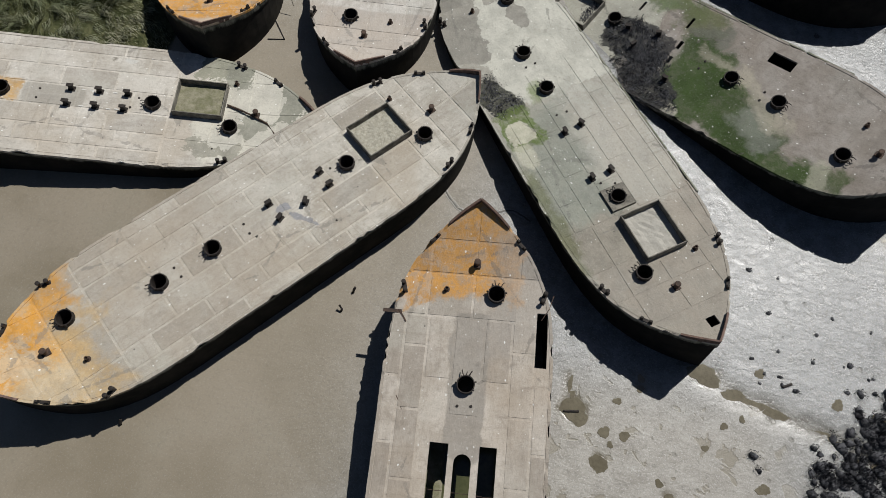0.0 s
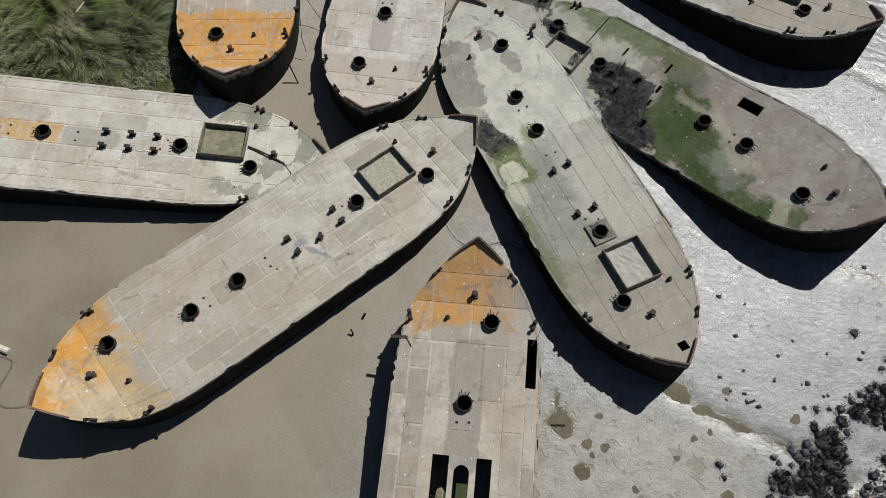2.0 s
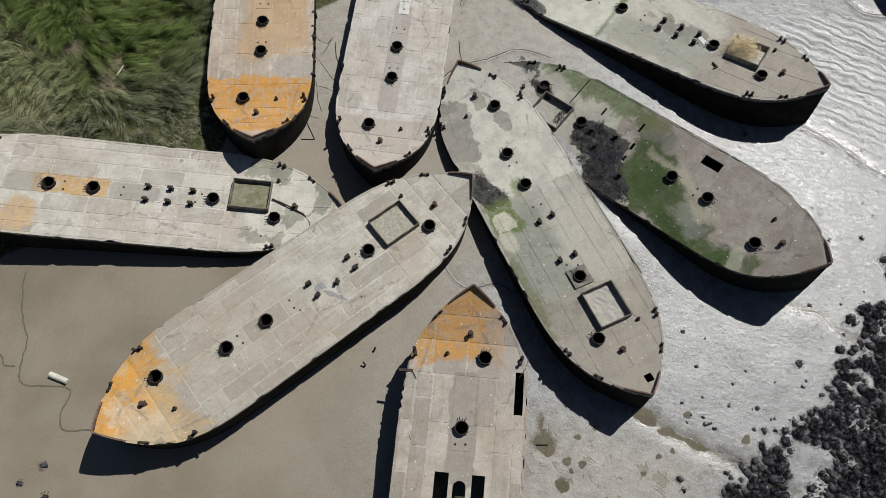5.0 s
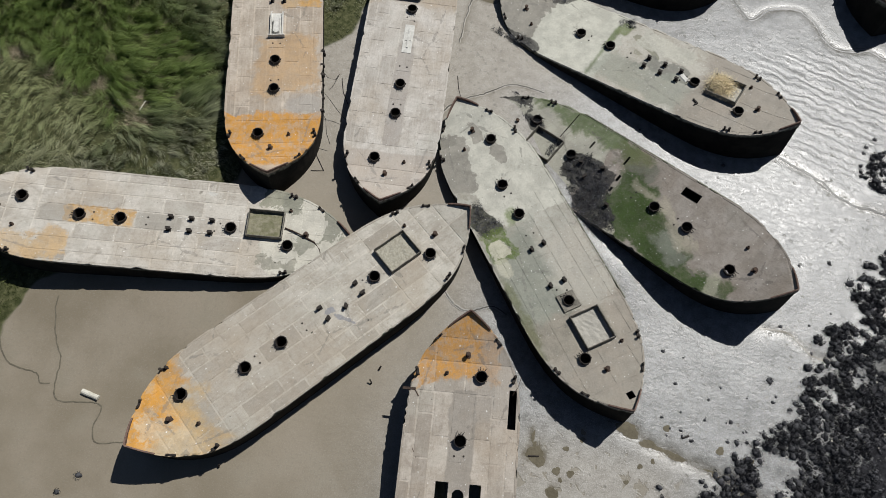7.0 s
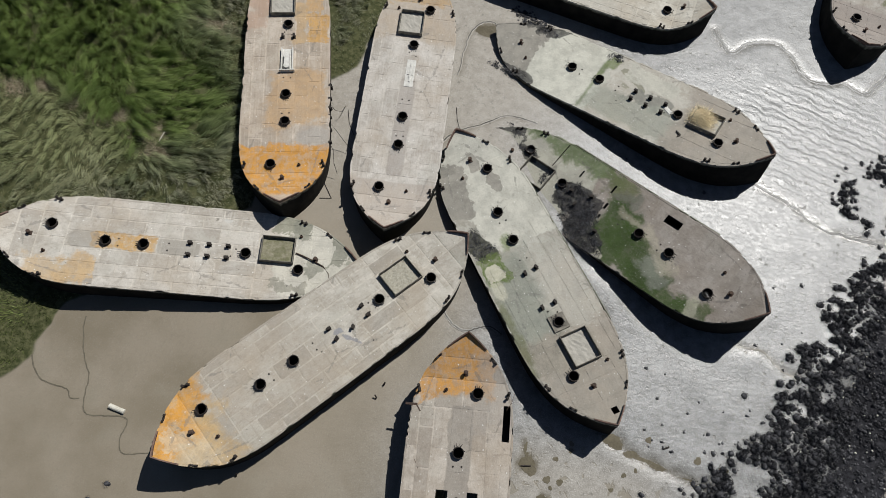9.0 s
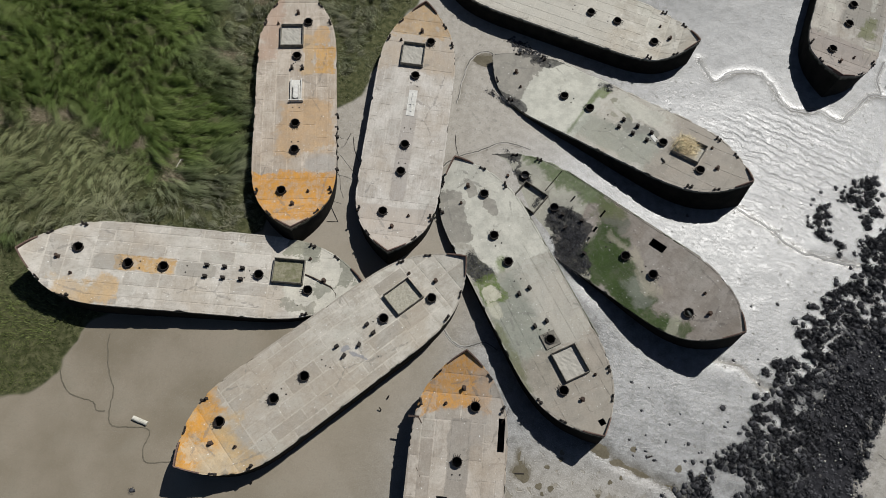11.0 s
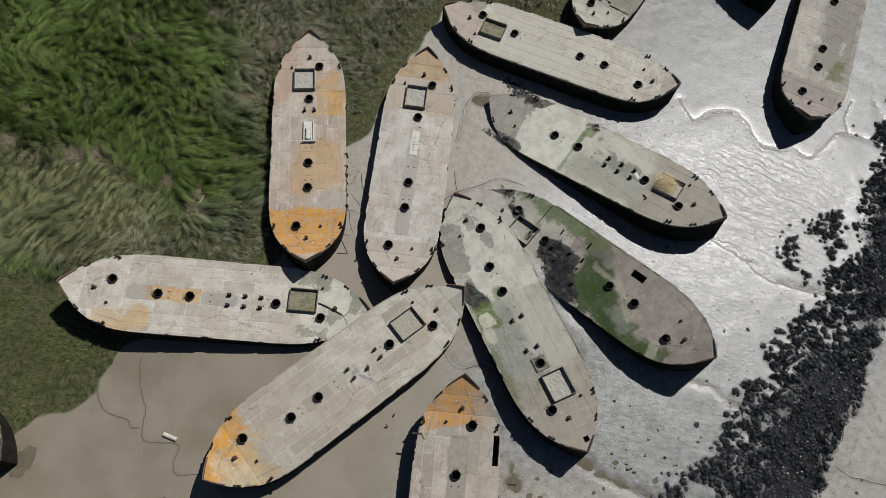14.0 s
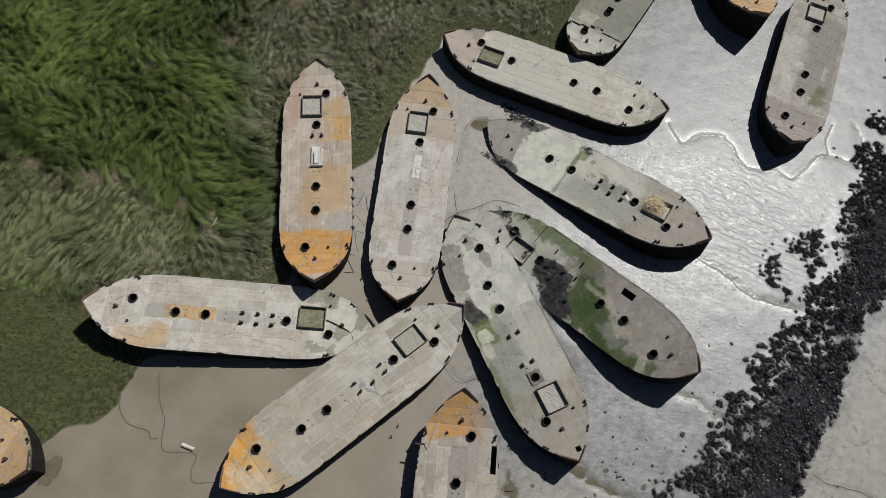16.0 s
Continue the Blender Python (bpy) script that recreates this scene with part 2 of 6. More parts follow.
def ground_height(x, y):
    pool = pool_share(x, y)
    lumps = (fbm(x, y, 0.5, 3, 1) - 0.5) * 0.07 + (fbm(x, y, 2.0, 2, 2) - 0.5) * 0.016
    z = lumps * (1 - 0.88 * pool)
    ripple_zone = np.exp(-(((x - 30.5) / 6.5) ** 2 + ((y - 37) / 6.0) ** 2))
    along = (x * 0.12 + y * 0.99) + 1.2 * (fbm(x, y, 0.35, 3, 5) - 0.5) * 2
    z = z + ripple_zone * 0.020 * np.sin(along * 2 * math.pi / 1.05)
    for line, width, depth in CREEKS:
        d = from_line(x, y, line) + 0.25 * (fbm(x, y, 1.4, 3, 9) - 0.5)
        z = z - depth * np.exp(-(d / width) ** 2) + 0.12 * depth * np.exp(-((d - 2.2 * width) / width) ** 2)
    for (cx, cy), rx, ry in PONDS:
        r = np.hypot((x - cx) / rx, (y - cy) / ry)
        z = np.where(r < 1.6, z * np.clip(r - 0.6, 0, 1) - 0.05 * np.clip(1.3 - r, 0, 1), z)
    marsh = np.clip(marsh_depth(x, y) / 2.0, 0, 1)
    weedy = np.clip(0.4 + weed_depth(x, y) / 3.0, 0, 1)
    z = z + weedy * (0.55 * (fbm(x, y, 0.85, 4, 61) - 0.5) + 0.12)
    shore = 1 / (1 + np.exp(np.clip((x + 5) / 2.0, -60, 60))) / (1 + np.exp(np.clip((8.5 - y) / 1.2, -60, 60)))
    bank = np.exp(-((x - 5) / 7.0) ** 2 - ((y - 28) / 9.0) ** 2)
    mound = np.exp(-((x - 10) / 3.6) ** 2 - ((y - 23.4) / 3.4) ** 2)
    ridge = np.exp(-((x - 13.6) / 3.5) ** 2 - ((y - 19.2) / 3.0) ** 2)
    return z + 0.35 * ridge + 0.2 * marsh + 0.38 * shore + 0.34 * bank + 0.55 * mound


# ---- materials ----
def make_mud():
    t = Tree("tidal_mud")
    pos = t.position()
    split = t.nt.nodes.new("ShaderNodeSeparateColor")
    t.put(split.inputs[0], t.attribute("cover")["Color"])
    marsh, weed, pool = split.outputs[0], split.outputs[1], split.outputs[2]
    big, mid, fine = t.noise(pos, 0.18, 4), t.noise(pos, 1.3, 7, 0.62), t.noise(pos, 8.0, 6, 0.7)
    silt = t.mix(t.step(big, 0.3, 0.7), (0.190, 0.161, 0.113), (0.262, 0.226, 0.172))
    silt = t.mix(t.step(t.noise(pos, 0.35, 5, 0.6), 0.5, 0.7, 0, 0.5), silt, (0.226, 0.203, 0.152))
    shore = t.mix(t.step(mid, 0.3, 0.7), (0.132, 0.134, 0.131), (0.240, 0.245, 0.243))
    px, py, _ = t.xyz(pos)
    dull = t.step(t.math("ADD", t.math("SUBTRACT", px, t.math("MULTIPLY", t.math("SUBTRACT", py, 35.0), 0.25)), t.math("MULTIPLY", t.math("SUBTRACT", big, 0.5), 8.0)), 4.0, 14.0, 1.0, 0.0)
    dull = t.math("MAXIMUM", dull, t.step(t.math("SUBTRACT", px, t.math("MULTIPLY", py, 0.55)), 27.0, 31.0, 0.0, 0.75))
    near_k = t.math("MULTIPLY", t.step(px, 8.0, 10.0), t.math("MULTIPLY", t.step(px, 17.0, 23.0, 1.0, 0.0), t.step(py, 5.0, 9.0, 1.0, 0.0)))
    dull = t.math("MAXIMUM", dull, t.math("MULTIPLY", near_k, 0.75))
    shore = t.mix(dull, shore, t.mix(t.step(mid, 0.35, 0.65), (0.265, 0.240, 0.200), (0.325, 0.300, 0.255)))
    color = t.mix(pool, shore, silt)
    speck = t.math("MULTIPLY", t.step(fine, 0.46, 0.70, 0.0, 0.75), t.math("SUBTRACT", 1.0, t.math("MULTIPLY", t.math("MAXIMUM", pool, dull), 0.75)))
    color = t.mix(speck, color, (0.11, 0.10, 0.085))
    # pale specks: the wet mud's fine sparkle put into its colour
    sparkle_specks = t.step(t.noise(pos, 13.0, 3, 0.7), 0.54, 0.66, 0.0, 0.60)
    color = t.mix(t.math("MULTIPLY", sparkle_specks, t.math("SUBTRACT", 1.0, t.math("MULTIPLY", pool, 0.75))), color, (0.42, 0.41, 0.385))
    color = t.mix(t.math("MULTIPLY", t.step(t.noise(pos, 5.0, 6, 0.75), 0.50, 0.72, 0.0, 0.35), pool), color, (0.150, 0.132, 0.098))
    damp = t.math("MULTIPLY", t.step(t.noise(pos, 0.9, 4, 0.6, 0.4), 0.59, 0.63), near_k)
    color = t.mix(t.math("MULTIPLY", damp, 0.8), color, (0.185, 0.162, 0.118))
    holes = t.step(t.math("ADD", t.voronoi(pos, 1.1), t.math("MULTIPLY", t.math("SUBTRACT", fine, 0.5), 0.25)), 0.08, 0.17, 1.0, 0.0)
    fissure = t.step(t.math("ADD", t.voronoi(pos, 0.22, "DISTANCE_TO_EDGE"), t.math("MULTIPLY", t.math("SUBTRACT", mid, 0.5), 0.20)), 0.004, 0.014, 1.0, 0.0)
    fissure = t.math("MULTIPLY", fissure, t.math("MULTIPLY", dull, t.step(px, 30.0, 34.0)))
    color = t.mix(t.math("MULTIPLY", fissure, 0.6), color, (0.12, 0.11, 0.09))
    pocks = t.math("MULTIPLY", t.step(t.noise(pos, 3.2, 4, 0.62), 0.58, 0.66, 0.0, 0.5), t.math("SUBTRACT", 1.0, pool))
    color = t.mix(pocks, color, (0.150, 0.140, 0.118))
    holes = t.math("MULTIPLY", holes, t.math("MULTIPLY", t.math("SUBTRACT", 1.0, pool), t.step(big, 0.44, 0.54)))
    color = t.mix(t.math("MULTIPLY", holes, 0.6), color, (0.15, 0.138, 0.115))
    wet = t.attribute("wet")["Fac"]
    color = t.mix(t.math("MULTIPLY", wet, 0.7), color, (0.125, 0.108, 0.075))
    soil = t.mix(t.step(t.noise(pos, 2.6, 8, 0.7), 0.35, 0.7), (0.035, 0.042, 0.016), (0.115, 0.115, 0.058))
    color = t.mix(t.step(marsh, 0.40, 0.55), color, soil)
    dark = t.mix(t.step(t.noise(pos, 3.0, 8, 0.75), 0.35, 0.72), (0.012, 0.012, 0.014), (0.045, 0.045, 0.050))
    color = t.mix(t.step(t.math("ADD", weed, t.math("MULTIPLY", t.math("SUBTRACT", mid, 0.5), 1.1)), 0.70, 0.82), color, dark)
    rough = t.mix(pool, t.mix(t.step(mid, 0.3, 0.7), (0.275, 0.275, 0.275), (0.395, 0.395, 0.395)), (0.46, 0.46, 0.46))
    rough = t.mix(dull, rough, (0.52, 0.52, 0.52))
    rough = t.mix(t.step(py, 41.0, 46.0, 0.0, 0.6), rough, (0.44, 0.44, 0.44))
    rough = t.mix(wet, rough, (0.14, 0.14, 0.14))
    rough = t.mix(t.step(t.math("MAXIMUM", marsh, t.math("SUBTRACT", weed, 0.25)), 0.38, 0.6), rough, (0.85, 0.85, 0.85))
    wave = t.nt.nodes.new("ShaderNodeTexWave")
    wave.wave_type, wave.bands_direction, wave.wave_profile = "BANDS", "Y", "SIN"
    turned = t.nt.nodes.new("ShaderNodeMapping")
    t.put(turned.inputs["Vector"], pos)
    turned.inputs["Rotation"].default_value = (0.0, 0.0, radians(16))
    t.put(wave.inputs["Vector"], turned.outputs[0])
    for key, v in (("Scale", 0.44), ("Distortion", 7.0), ("Detail", 3.0), ("Detail Scale", 1.6), ("Detail Roughness", 0.6)):
        wave.inputs[key].default_value = v
    x, y, _ = t.xyz(pos)
    reach = t.math("ADD", t.math("POWER", t.math("DIVIDE", t.math("SUBTRACT", x, 30.0), 8.5), 2.0), t.math("POWER", t.math("DIVIDE", t.math("SUBTRACT", y, 36.0), 7.5), 2.0))
    rippled = t.math("MULTIPLY", t.step(t.math("ADD", reach, t.math("MULTIPLY", big, 0.8)), 0.5, 1.7, 1.0, 0.06), 0.7)
    grit = t.math("ADD", t.noise(t.scaled(pos, (0.8, 1.15, 1.0)), 2.8, 8, 0.72, 0.7), t.math("MULTIPLY", t.noise(pos, 8.0, 4, 0.66, 0.6), 0.17))
    grit = t.math("SUBTRACT", grit, t.math("MULTIPLY", t.math("MAXIMUM", t.math("MAXIMUM", holes, fissure), damp), 0.5))
    height = t.math("ADD", grit, t.math("MULTIPLY", wave.outputs["Fac"], rippled))
    n = t.nt.nodes.new("ShaderNodeBump")
    t.put(n.inputs["Height"], height)
    t.put(n.inputs["Strength"], t.math("SUBTRACT", 1.0, t.math("MAXIMUM", t.math("MULTIPLY", pool, t.step(px, -13.0, -5.0, 0.94, 0.72)), t.math("MAXIMUM", t.math("MULTIPLY", dull, 0.25), t.step(py, 41.0, 46.0, 0.0, 0.25)))))
    n.inputs["Distance"].default_value = 0.027
    gloss = t.step(t.math("MAXIMUM", marsh, t.math("SUBTRACT", weed, 0.15)), 0.38, 0.65, 0.40, 0.08)
    return t.out(color, rough, 0.0, n.outputs[0], gloss)


def make_concrete(name, loc, turn, layers, base=(0.425, 0.402, 0.352), panel=0.16, streaks=0.5, grain=0.10):
    """Weathered deck concrete in a barge's own frame. Layers: (x, y, half x, half y, softness, raggedness, colour, share, turn in degrees)."""
    t = Tree(name)
    base = tuple(0.96 * v for v in base)
    p = t.local(loc, turn)
    x, y, _ = t.xyz(p)
    rag = t.math("ADD", t.math("MULTIPLY", t.noise(p, 0.42, 9, 0.62, 0.5), 0.75), t.math("MULTIPLY", t.noise(p, 2.2, 7, 0.7), 0.25))
    rag = t.math("MULTIPLY", t.math("SUBTRACT", rag, 0.5), 5.5)
    broad, mid = t.noise(p, 0.6, 8, 0.68), t.noise(t.scaled(p, (0.5, 2.0, 1)), 1.0, 8, 0.7)
    blotch, fine = t.noise(p, 2.3, 9, 0.72, 0.3), t.noise(p, 8.0, 6, 0.78)
    light, low = tuple(min(c * 1.28, 0.74) for c in base), (base[0] * 0.60, base[1] * 0.575, base[2] * 0.55)
    color = t.mix(t.step(broad, 0.36, 0.64), (base[0] * 0.93, base[1] * 0.90, base[2] * 0.86), light)
    color = t.mix(t.step(mid, 0.46, 0.70, 0, streaks), color, low)
    color = t.mix(t.step(blotch, 0.52, 0.66, 0, 0.30), color, low)
    color = t.mix(t.step(blotch, 0.30, 0.44, 0.4, 0.0), color, light)
    color = t.mix(t.step(t.random(), 0.45, 1.0, 0.0, panel * 3.2), color, low)
    color = t.mix(t.step(t.random(), 0.0, 0.45, panel * 3.0, 0.0), color, light)
    drift = t.noise(p, 0.2, 4, 0.6)
    color = t.mix(t.step(drift, 0.48, 0.66, 0.0, 0.6), color, (base[0] * 0.93, base[1] * 0.85, base[2] * 0.76))
    color = t.mix(t.step(drift, 0.32, 0.46, 0.5, 0.0), color, (base[0] * 0.98, base[1] * 1.02, base[2] * 1.0))
    # long trowel marks and wear along the deck
    fibre = t.noise(t.scaled(p, (0.35, 5.5, 1)), 1.0, 5, 0.68, 0.25)
    color = t.mix(t.step(fibre, 0.52, 0.66, 0.0, grain), color, (base[0] * 0.66, base[1] * 0.62, base[2] * 0.56))
    color = t.mix(t.step(fibre, 0.36, 0.46, grain, 0.0), color, light)
    # run-off streaks across the deck and darker pools of grime
    runs = t.noise(t.scaled(p, (3.2, 0.45, 1)), 1.0, 6, 0.7, 0.4)
    color = t.mix(t.math("MULTIPLY", t.step(runs, 0.54, 0.68, 0.0, 0.5), t.step(t.noise(p, 0.3, 3), 0.42, 0.58)), color, (base[0] * 0.58, base[1] * 0.55, base[2] * 0.50))
    color = t.mix(t.step(t.noise(p, 0.9, 8, 0.7, 0.8), 0.55, 0.64, 0.0, 0.40), color, (base[0] * 0.70, base[1] * 0.66, base[2] * 0.62))
    for cx, cy, hx, hy, soft, amp, tint, share, *more in layers:
        a = radians(more[0]) if more else 0.0
        ux, uy = t.math("SUBTRACT", x, cx), t.math("SUBTRACT", y, cy)
        along = t.math("ADD", t.math("MULTIPLY", ux, math.cos(a)), t.math("MULTIPLY", uy, math.sin(a)))
        across = t.math("SUBTRACT", t.math("MULTIPLY", uy, math.cos(a)), t.math("MULTIPLY", ux, math.sin(a)))
        dx, dy = t.math("SUBTRACT", hx, t.math("ABSOLUTE", along)), t.math("SUBTRACT", hy, t.math("ABSOLUTE", across))
        d = t.math("ADD", t.math("SMOOTH_MIN", dx, dy, 0.6), t.math("MULTIPLY", rag, amp))
        m = t.math("MULTIPLY", t.step(d, -0.6 * soft, 0.6 * soft), share)
        gaps = t.step(t.math("ADD", blotch, t.math("MULTIPLY", fine, 0.3)), 0.58, 0.78, 1.0, 0.45 if tint[0] > 3 * tint[2] else 0.82)
        mottled = t.mix(t.step(broad, 0.4, 0.62, 0, 0.8), tint, tuple(c * 0.70 for c in tint))
        color = t.mix(t.math("MULTIPLY", m, gaps), color, mottled)
    color = t.mix(t.step(fine, 0.51, 0.66, 0, 0.26), color, (base[0] * 0.42, base[1] * 0.40, base[2] * 0.37))
    color = t.mix(t.step(fine, 0.34, 0.46, 0.26, 0.0), color, light)
    crumb = t.noise(p, 21.0, 3, 0.7)
    color = t.mix(t.step(crumb, 0.60, 0.68, 0, 0.26), color, (base[0] * 0.36, base[1] * 0.34, base[2] * 0.31))
    crack = t.step(t.math("ADD", t.voronoi(p, 0.24, "DISTANCE_TO_EDGE"), t.math("MULTIPLY", t.math("SUBTRACT", t.noise(p, 1.4, 5, 0.7), 0.5), 0.16)), 0.003, 0.010, 1.0, 0.0)
    crack = t.math("MULTIPLY", crack, t.step(t.noise(p, 0.25, 4, 0.6), 0.50, 0.58, 0.0, 0.5))
    color = t.mix(crack, color, tuple(0.45 * v for v in base))
    flecks = t.step(t.math("ADD", t.voronoi(t.scaled(p, (1.0, 1.5, 1.0)), 2.7), t.math("MULTIPLY", t.math("SUBTRACT", t.noise(p, 7.0, 4, 0.7), 0.5), 0.55)), 0.05, 0.14, 1.0, 0.0)
    flecks = t.math("MULTIPLY", flecks, t.step(t.noise(p, 1.1, 5, 0.7), 0.44, 0.54))
    color = t.mix(t.math("MULTIPLY", flecks, 0.8), color, (0.76, 0.76, 0.72))
    pits = t.math("MULTIPLY", t.step(t.voronoi(p, 1.6), 0.03, 0.08, 1.0, 0.0), t.step(t.noise(p, 0.5, 2), 0.50, 0.58))
    color = t.mix(t.math("MULTIPLY", pits, 0.8), color, (0.07, 0.065, 0.06))
    height = t.math("ADD", t.math("MULTIPLY", fine, 0.6), t.math("ADD", blotch, mid))
    return t.out(color, 0.88, 0.0, t.bump(height, 0.7, 0.035), 0.25)


def make_plain(name, a, b, scale=2.0, rough=0.85, metal=0.0, bump=0.3, distance=0.01, spec=0.4):
    t = Tree(name)
    pos = t.position()
    n = t.noise(pos, scale, 7, 0.65)
    color = t.mix(t.step(n, 0.3, 0.7), a, b)
    color = t.mix(t.step(t.noise(pos, scale * 7, 4, 0.7), 0.4, 0.8, 0, 0.5), color, tuple(0.55 * c for c in a))
    return t.out(color, rough, metal, t.bump(n, bump, distance), spec)


def make_hull():
    """Hull concrete: grey-green above the tide line; below it tidal algae, blackened by the hull's shade put into the
    colour.
    """
    t = Tree("stained_shaded_hull_concrete")
    pos = t.position()
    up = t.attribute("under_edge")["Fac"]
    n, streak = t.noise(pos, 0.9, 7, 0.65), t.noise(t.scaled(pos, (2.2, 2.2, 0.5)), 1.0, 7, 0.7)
    # near-black: the shade on the hull's sides is put into the algae colour
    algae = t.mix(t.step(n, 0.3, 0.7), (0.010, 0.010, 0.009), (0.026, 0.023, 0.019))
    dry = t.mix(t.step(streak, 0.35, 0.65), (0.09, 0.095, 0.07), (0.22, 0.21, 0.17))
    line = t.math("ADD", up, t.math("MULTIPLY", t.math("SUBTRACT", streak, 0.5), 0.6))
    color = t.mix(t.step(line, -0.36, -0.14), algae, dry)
    return t.out(color, 0.95, 0.0, t.bump(n, 0.5, 0.03), 0.12)


def make_grass(name, deep, green, tips, straw, grey, sage, turf):
    """Blades in locks: tone is a lock's own shade with the sheen and shadow of wind-laid waves put in, tip runs from
    root to point; sage, grey and turf mark other kinds of grass.
    """
    t = Tree(name)
    pos = t.position()
    sheen_tone, tip = t.attribute("sheen_tone")["Fac"], t.attribute("tip")["Fac"]
    patch = t.noise(pos, 0.11, 4, 0.55)
    _, y, _ = t.xyz(pos)
    north = t.math("ADD", y, t.math("MULTIPLY", t.math("SUBTRACT", patch, 0.5), 14.0))
    fresh = t.math("MULTIPLY", t.step(north, 29.5, 33.0, 0.25, 1.0), t.step(north, 41.0, 46.0, 1.0, 0.35))
    color = t.mix(t.math("MULTIPLY", fresh, t.step(t.noise(pos, 0.3, 3), 0.25, 0.55, 0.6, 1.0)), deep, green)
    color = t.mix(t.math("MULTIPLY", t.attribute("turf")["Fac"], 0.9), color, turf)
    faded = t.step(t.noise(pos, 0.38, 5, 0.65, 0.5), 0.40, 0.58, 0.35, 0.95)
    color = t.mix(t.math("MULTIPLY", t.attribute("grey")["Fac"], faded), color, grey)
    color = t.mix(t.math("MULTIPLY", t.attribute("sage")["Fac"], 0.9), color, sage)
    color = t.mix(t.math("MULTIPLY", t.step(t.noise(pos, 0.22, 5, 0.6), 0.58, 0.70), t.step(t.island(), 0.3, 0.9, 0.0, 0.7)), color, straw)
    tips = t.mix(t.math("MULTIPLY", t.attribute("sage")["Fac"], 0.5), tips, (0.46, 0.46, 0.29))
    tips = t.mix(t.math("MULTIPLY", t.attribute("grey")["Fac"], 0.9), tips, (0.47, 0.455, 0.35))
    # light and shade of the wind-laid waves put into the blades' colour
    color = t.mix(t.step(sheen_tone, 0.50, 0.80, 0.0, 0.55), color, tips)
    color = t.mix(t.step(sheen_tone, 0.22, 0.46, 0.55, 0.0), color, tuple(0.7 * v for v in deep))
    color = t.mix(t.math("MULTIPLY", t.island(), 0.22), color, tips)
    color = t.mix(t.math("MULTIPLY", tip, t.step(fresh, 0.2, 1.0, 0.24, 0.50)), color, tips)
    mat = t.out(color, 0.5, 0.0, None, 0.35)
    # light shines through the thin blades
    leaf = t.nt.nodes.new("ShaderNodeBsdfTranslucent")
    t.put(leaf.inputs["Color"], color)
    both = t.nt.nodes.new("ShaderNodeMixShader")
    both.inputs[0].default_value = 0.25
    t.nt.links.new(t.bsdf.outputs[0], both.inputs[1])
    t.nt.links.new(leaf.outputs[0], both.inputs[2])
    t.nt.links.new(both.outputs[0], t.nt.nodes["Material Output"].inputs["Surface"])
    return mat


MUD = make_mud()
RUST = make_plain("rusted_iron", (0.045, 0.032, 0.026), (0.10, 0.062, 0.042), 6, 0.8, 0.2)
DARK_IRON = make_plain("blackened_iron", (0.016, 0.014, 0.013), (0.045, 0.035, 0.028), 8, 0.75, 0.2)
BROWN_PLATE = make_plain("rust_brown_plate", (0.085, 0.052, 0.042), (0.20, 0.13, 0.10), 5, 0.8, 0.1)
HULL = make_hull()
EDGE = make_plain("gunwale_concrete", (0.36, 0.34, 0.29), (0.47, 0.44, 0.39), 1.4, 0.9, 0, 0.4, 0.02)
FENDER = make_plain("weathered_fender_timber", (0.10, 0.11, 0.075), (0.22, 0.21, 0.16), 2.2, 0.85, 0, 0.4, 0.02)
COAMING = make_plain("hatch_concrete", (0.09, 0.085, 0.07), (0.26, 0.24, 0.20), 2.5, 0.9, 0, 0.4, 0.02)
GRAVEL = make_plain("pale_gravel", (0.30, 0.28, 0.22), (0.42, 0.40, 0.33), 7, 0.95, 0, 0.9, 0.04)
MOSSY = make_plain("mossy_silt", (0.14, 0.14, 0.075), (0.27, 0.25, 0.18), 2.2, 0.95, 0, 0.7, 0.03)
# a hatch fill darker than the others
DARK_FILL = make_plain("dark_hatch_fill", (0.05, 0.048, 0.038), (0.13, 0.125, 0.10), 1.8, 0.8, 0, 0.5, 0.03)
SAND = make_plain("grey_silt", (0.34, 0.325, 0.285), (0.43, 0.41, 0.36), 1.3, 0.95, 0, 0.5, 0.03)
WATER = make_plain("green_bilge_water", (0.06, 0.065, 0.03), (0.11, 0.11, 0.055), 0.8, 0.12, 0, 0.05, 0.005, 0.5)
WRACK = make_plain("black_seaweed", (0.026, 0.026, 0.029), (0.112, 0.113, 0.120), 2.2, 0.9, 0, 0.8, 0.05, 0.15)
STRAW = make_plain("dry_reed_straw", (0.66, 0.53, 0.30), (0.86, 0.76, 0.53), 9, 0.8, 0, 0.2, 0.01)
PUDDLE = make_plain("brown_puddle", (0.115, 0.100, 0.068), (0.165, 0.145, 0.102), 0.8, 0.10, 0, 0.05, 0.005, 0.5)
LITTER = make_plain("dead_reed", (0.20, 0.155, 0.10), (0.50, 0.43, 0.31), 5, 0.9, 0, 0.2, 0.01)
LIMEWASH = make_plain("pale_flaking_paint", (0.50, 0.49, 0.45), (0.66, 0.65, 0.60), 3, 0.8, 0, 0.3, 0.01)
DRIFT = make_plain("bleached_driftwood", (0.50, 0.48, 0.40), (0.66, 0.64, 0.56), 3, 0.85, 0, 0.5, 0.02)
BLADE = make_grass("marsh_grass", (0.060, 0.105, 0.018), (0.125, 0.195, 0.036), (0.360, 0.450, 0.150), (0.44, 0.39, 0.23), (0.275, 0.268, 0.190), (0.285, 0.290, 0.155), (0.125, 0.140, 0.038))

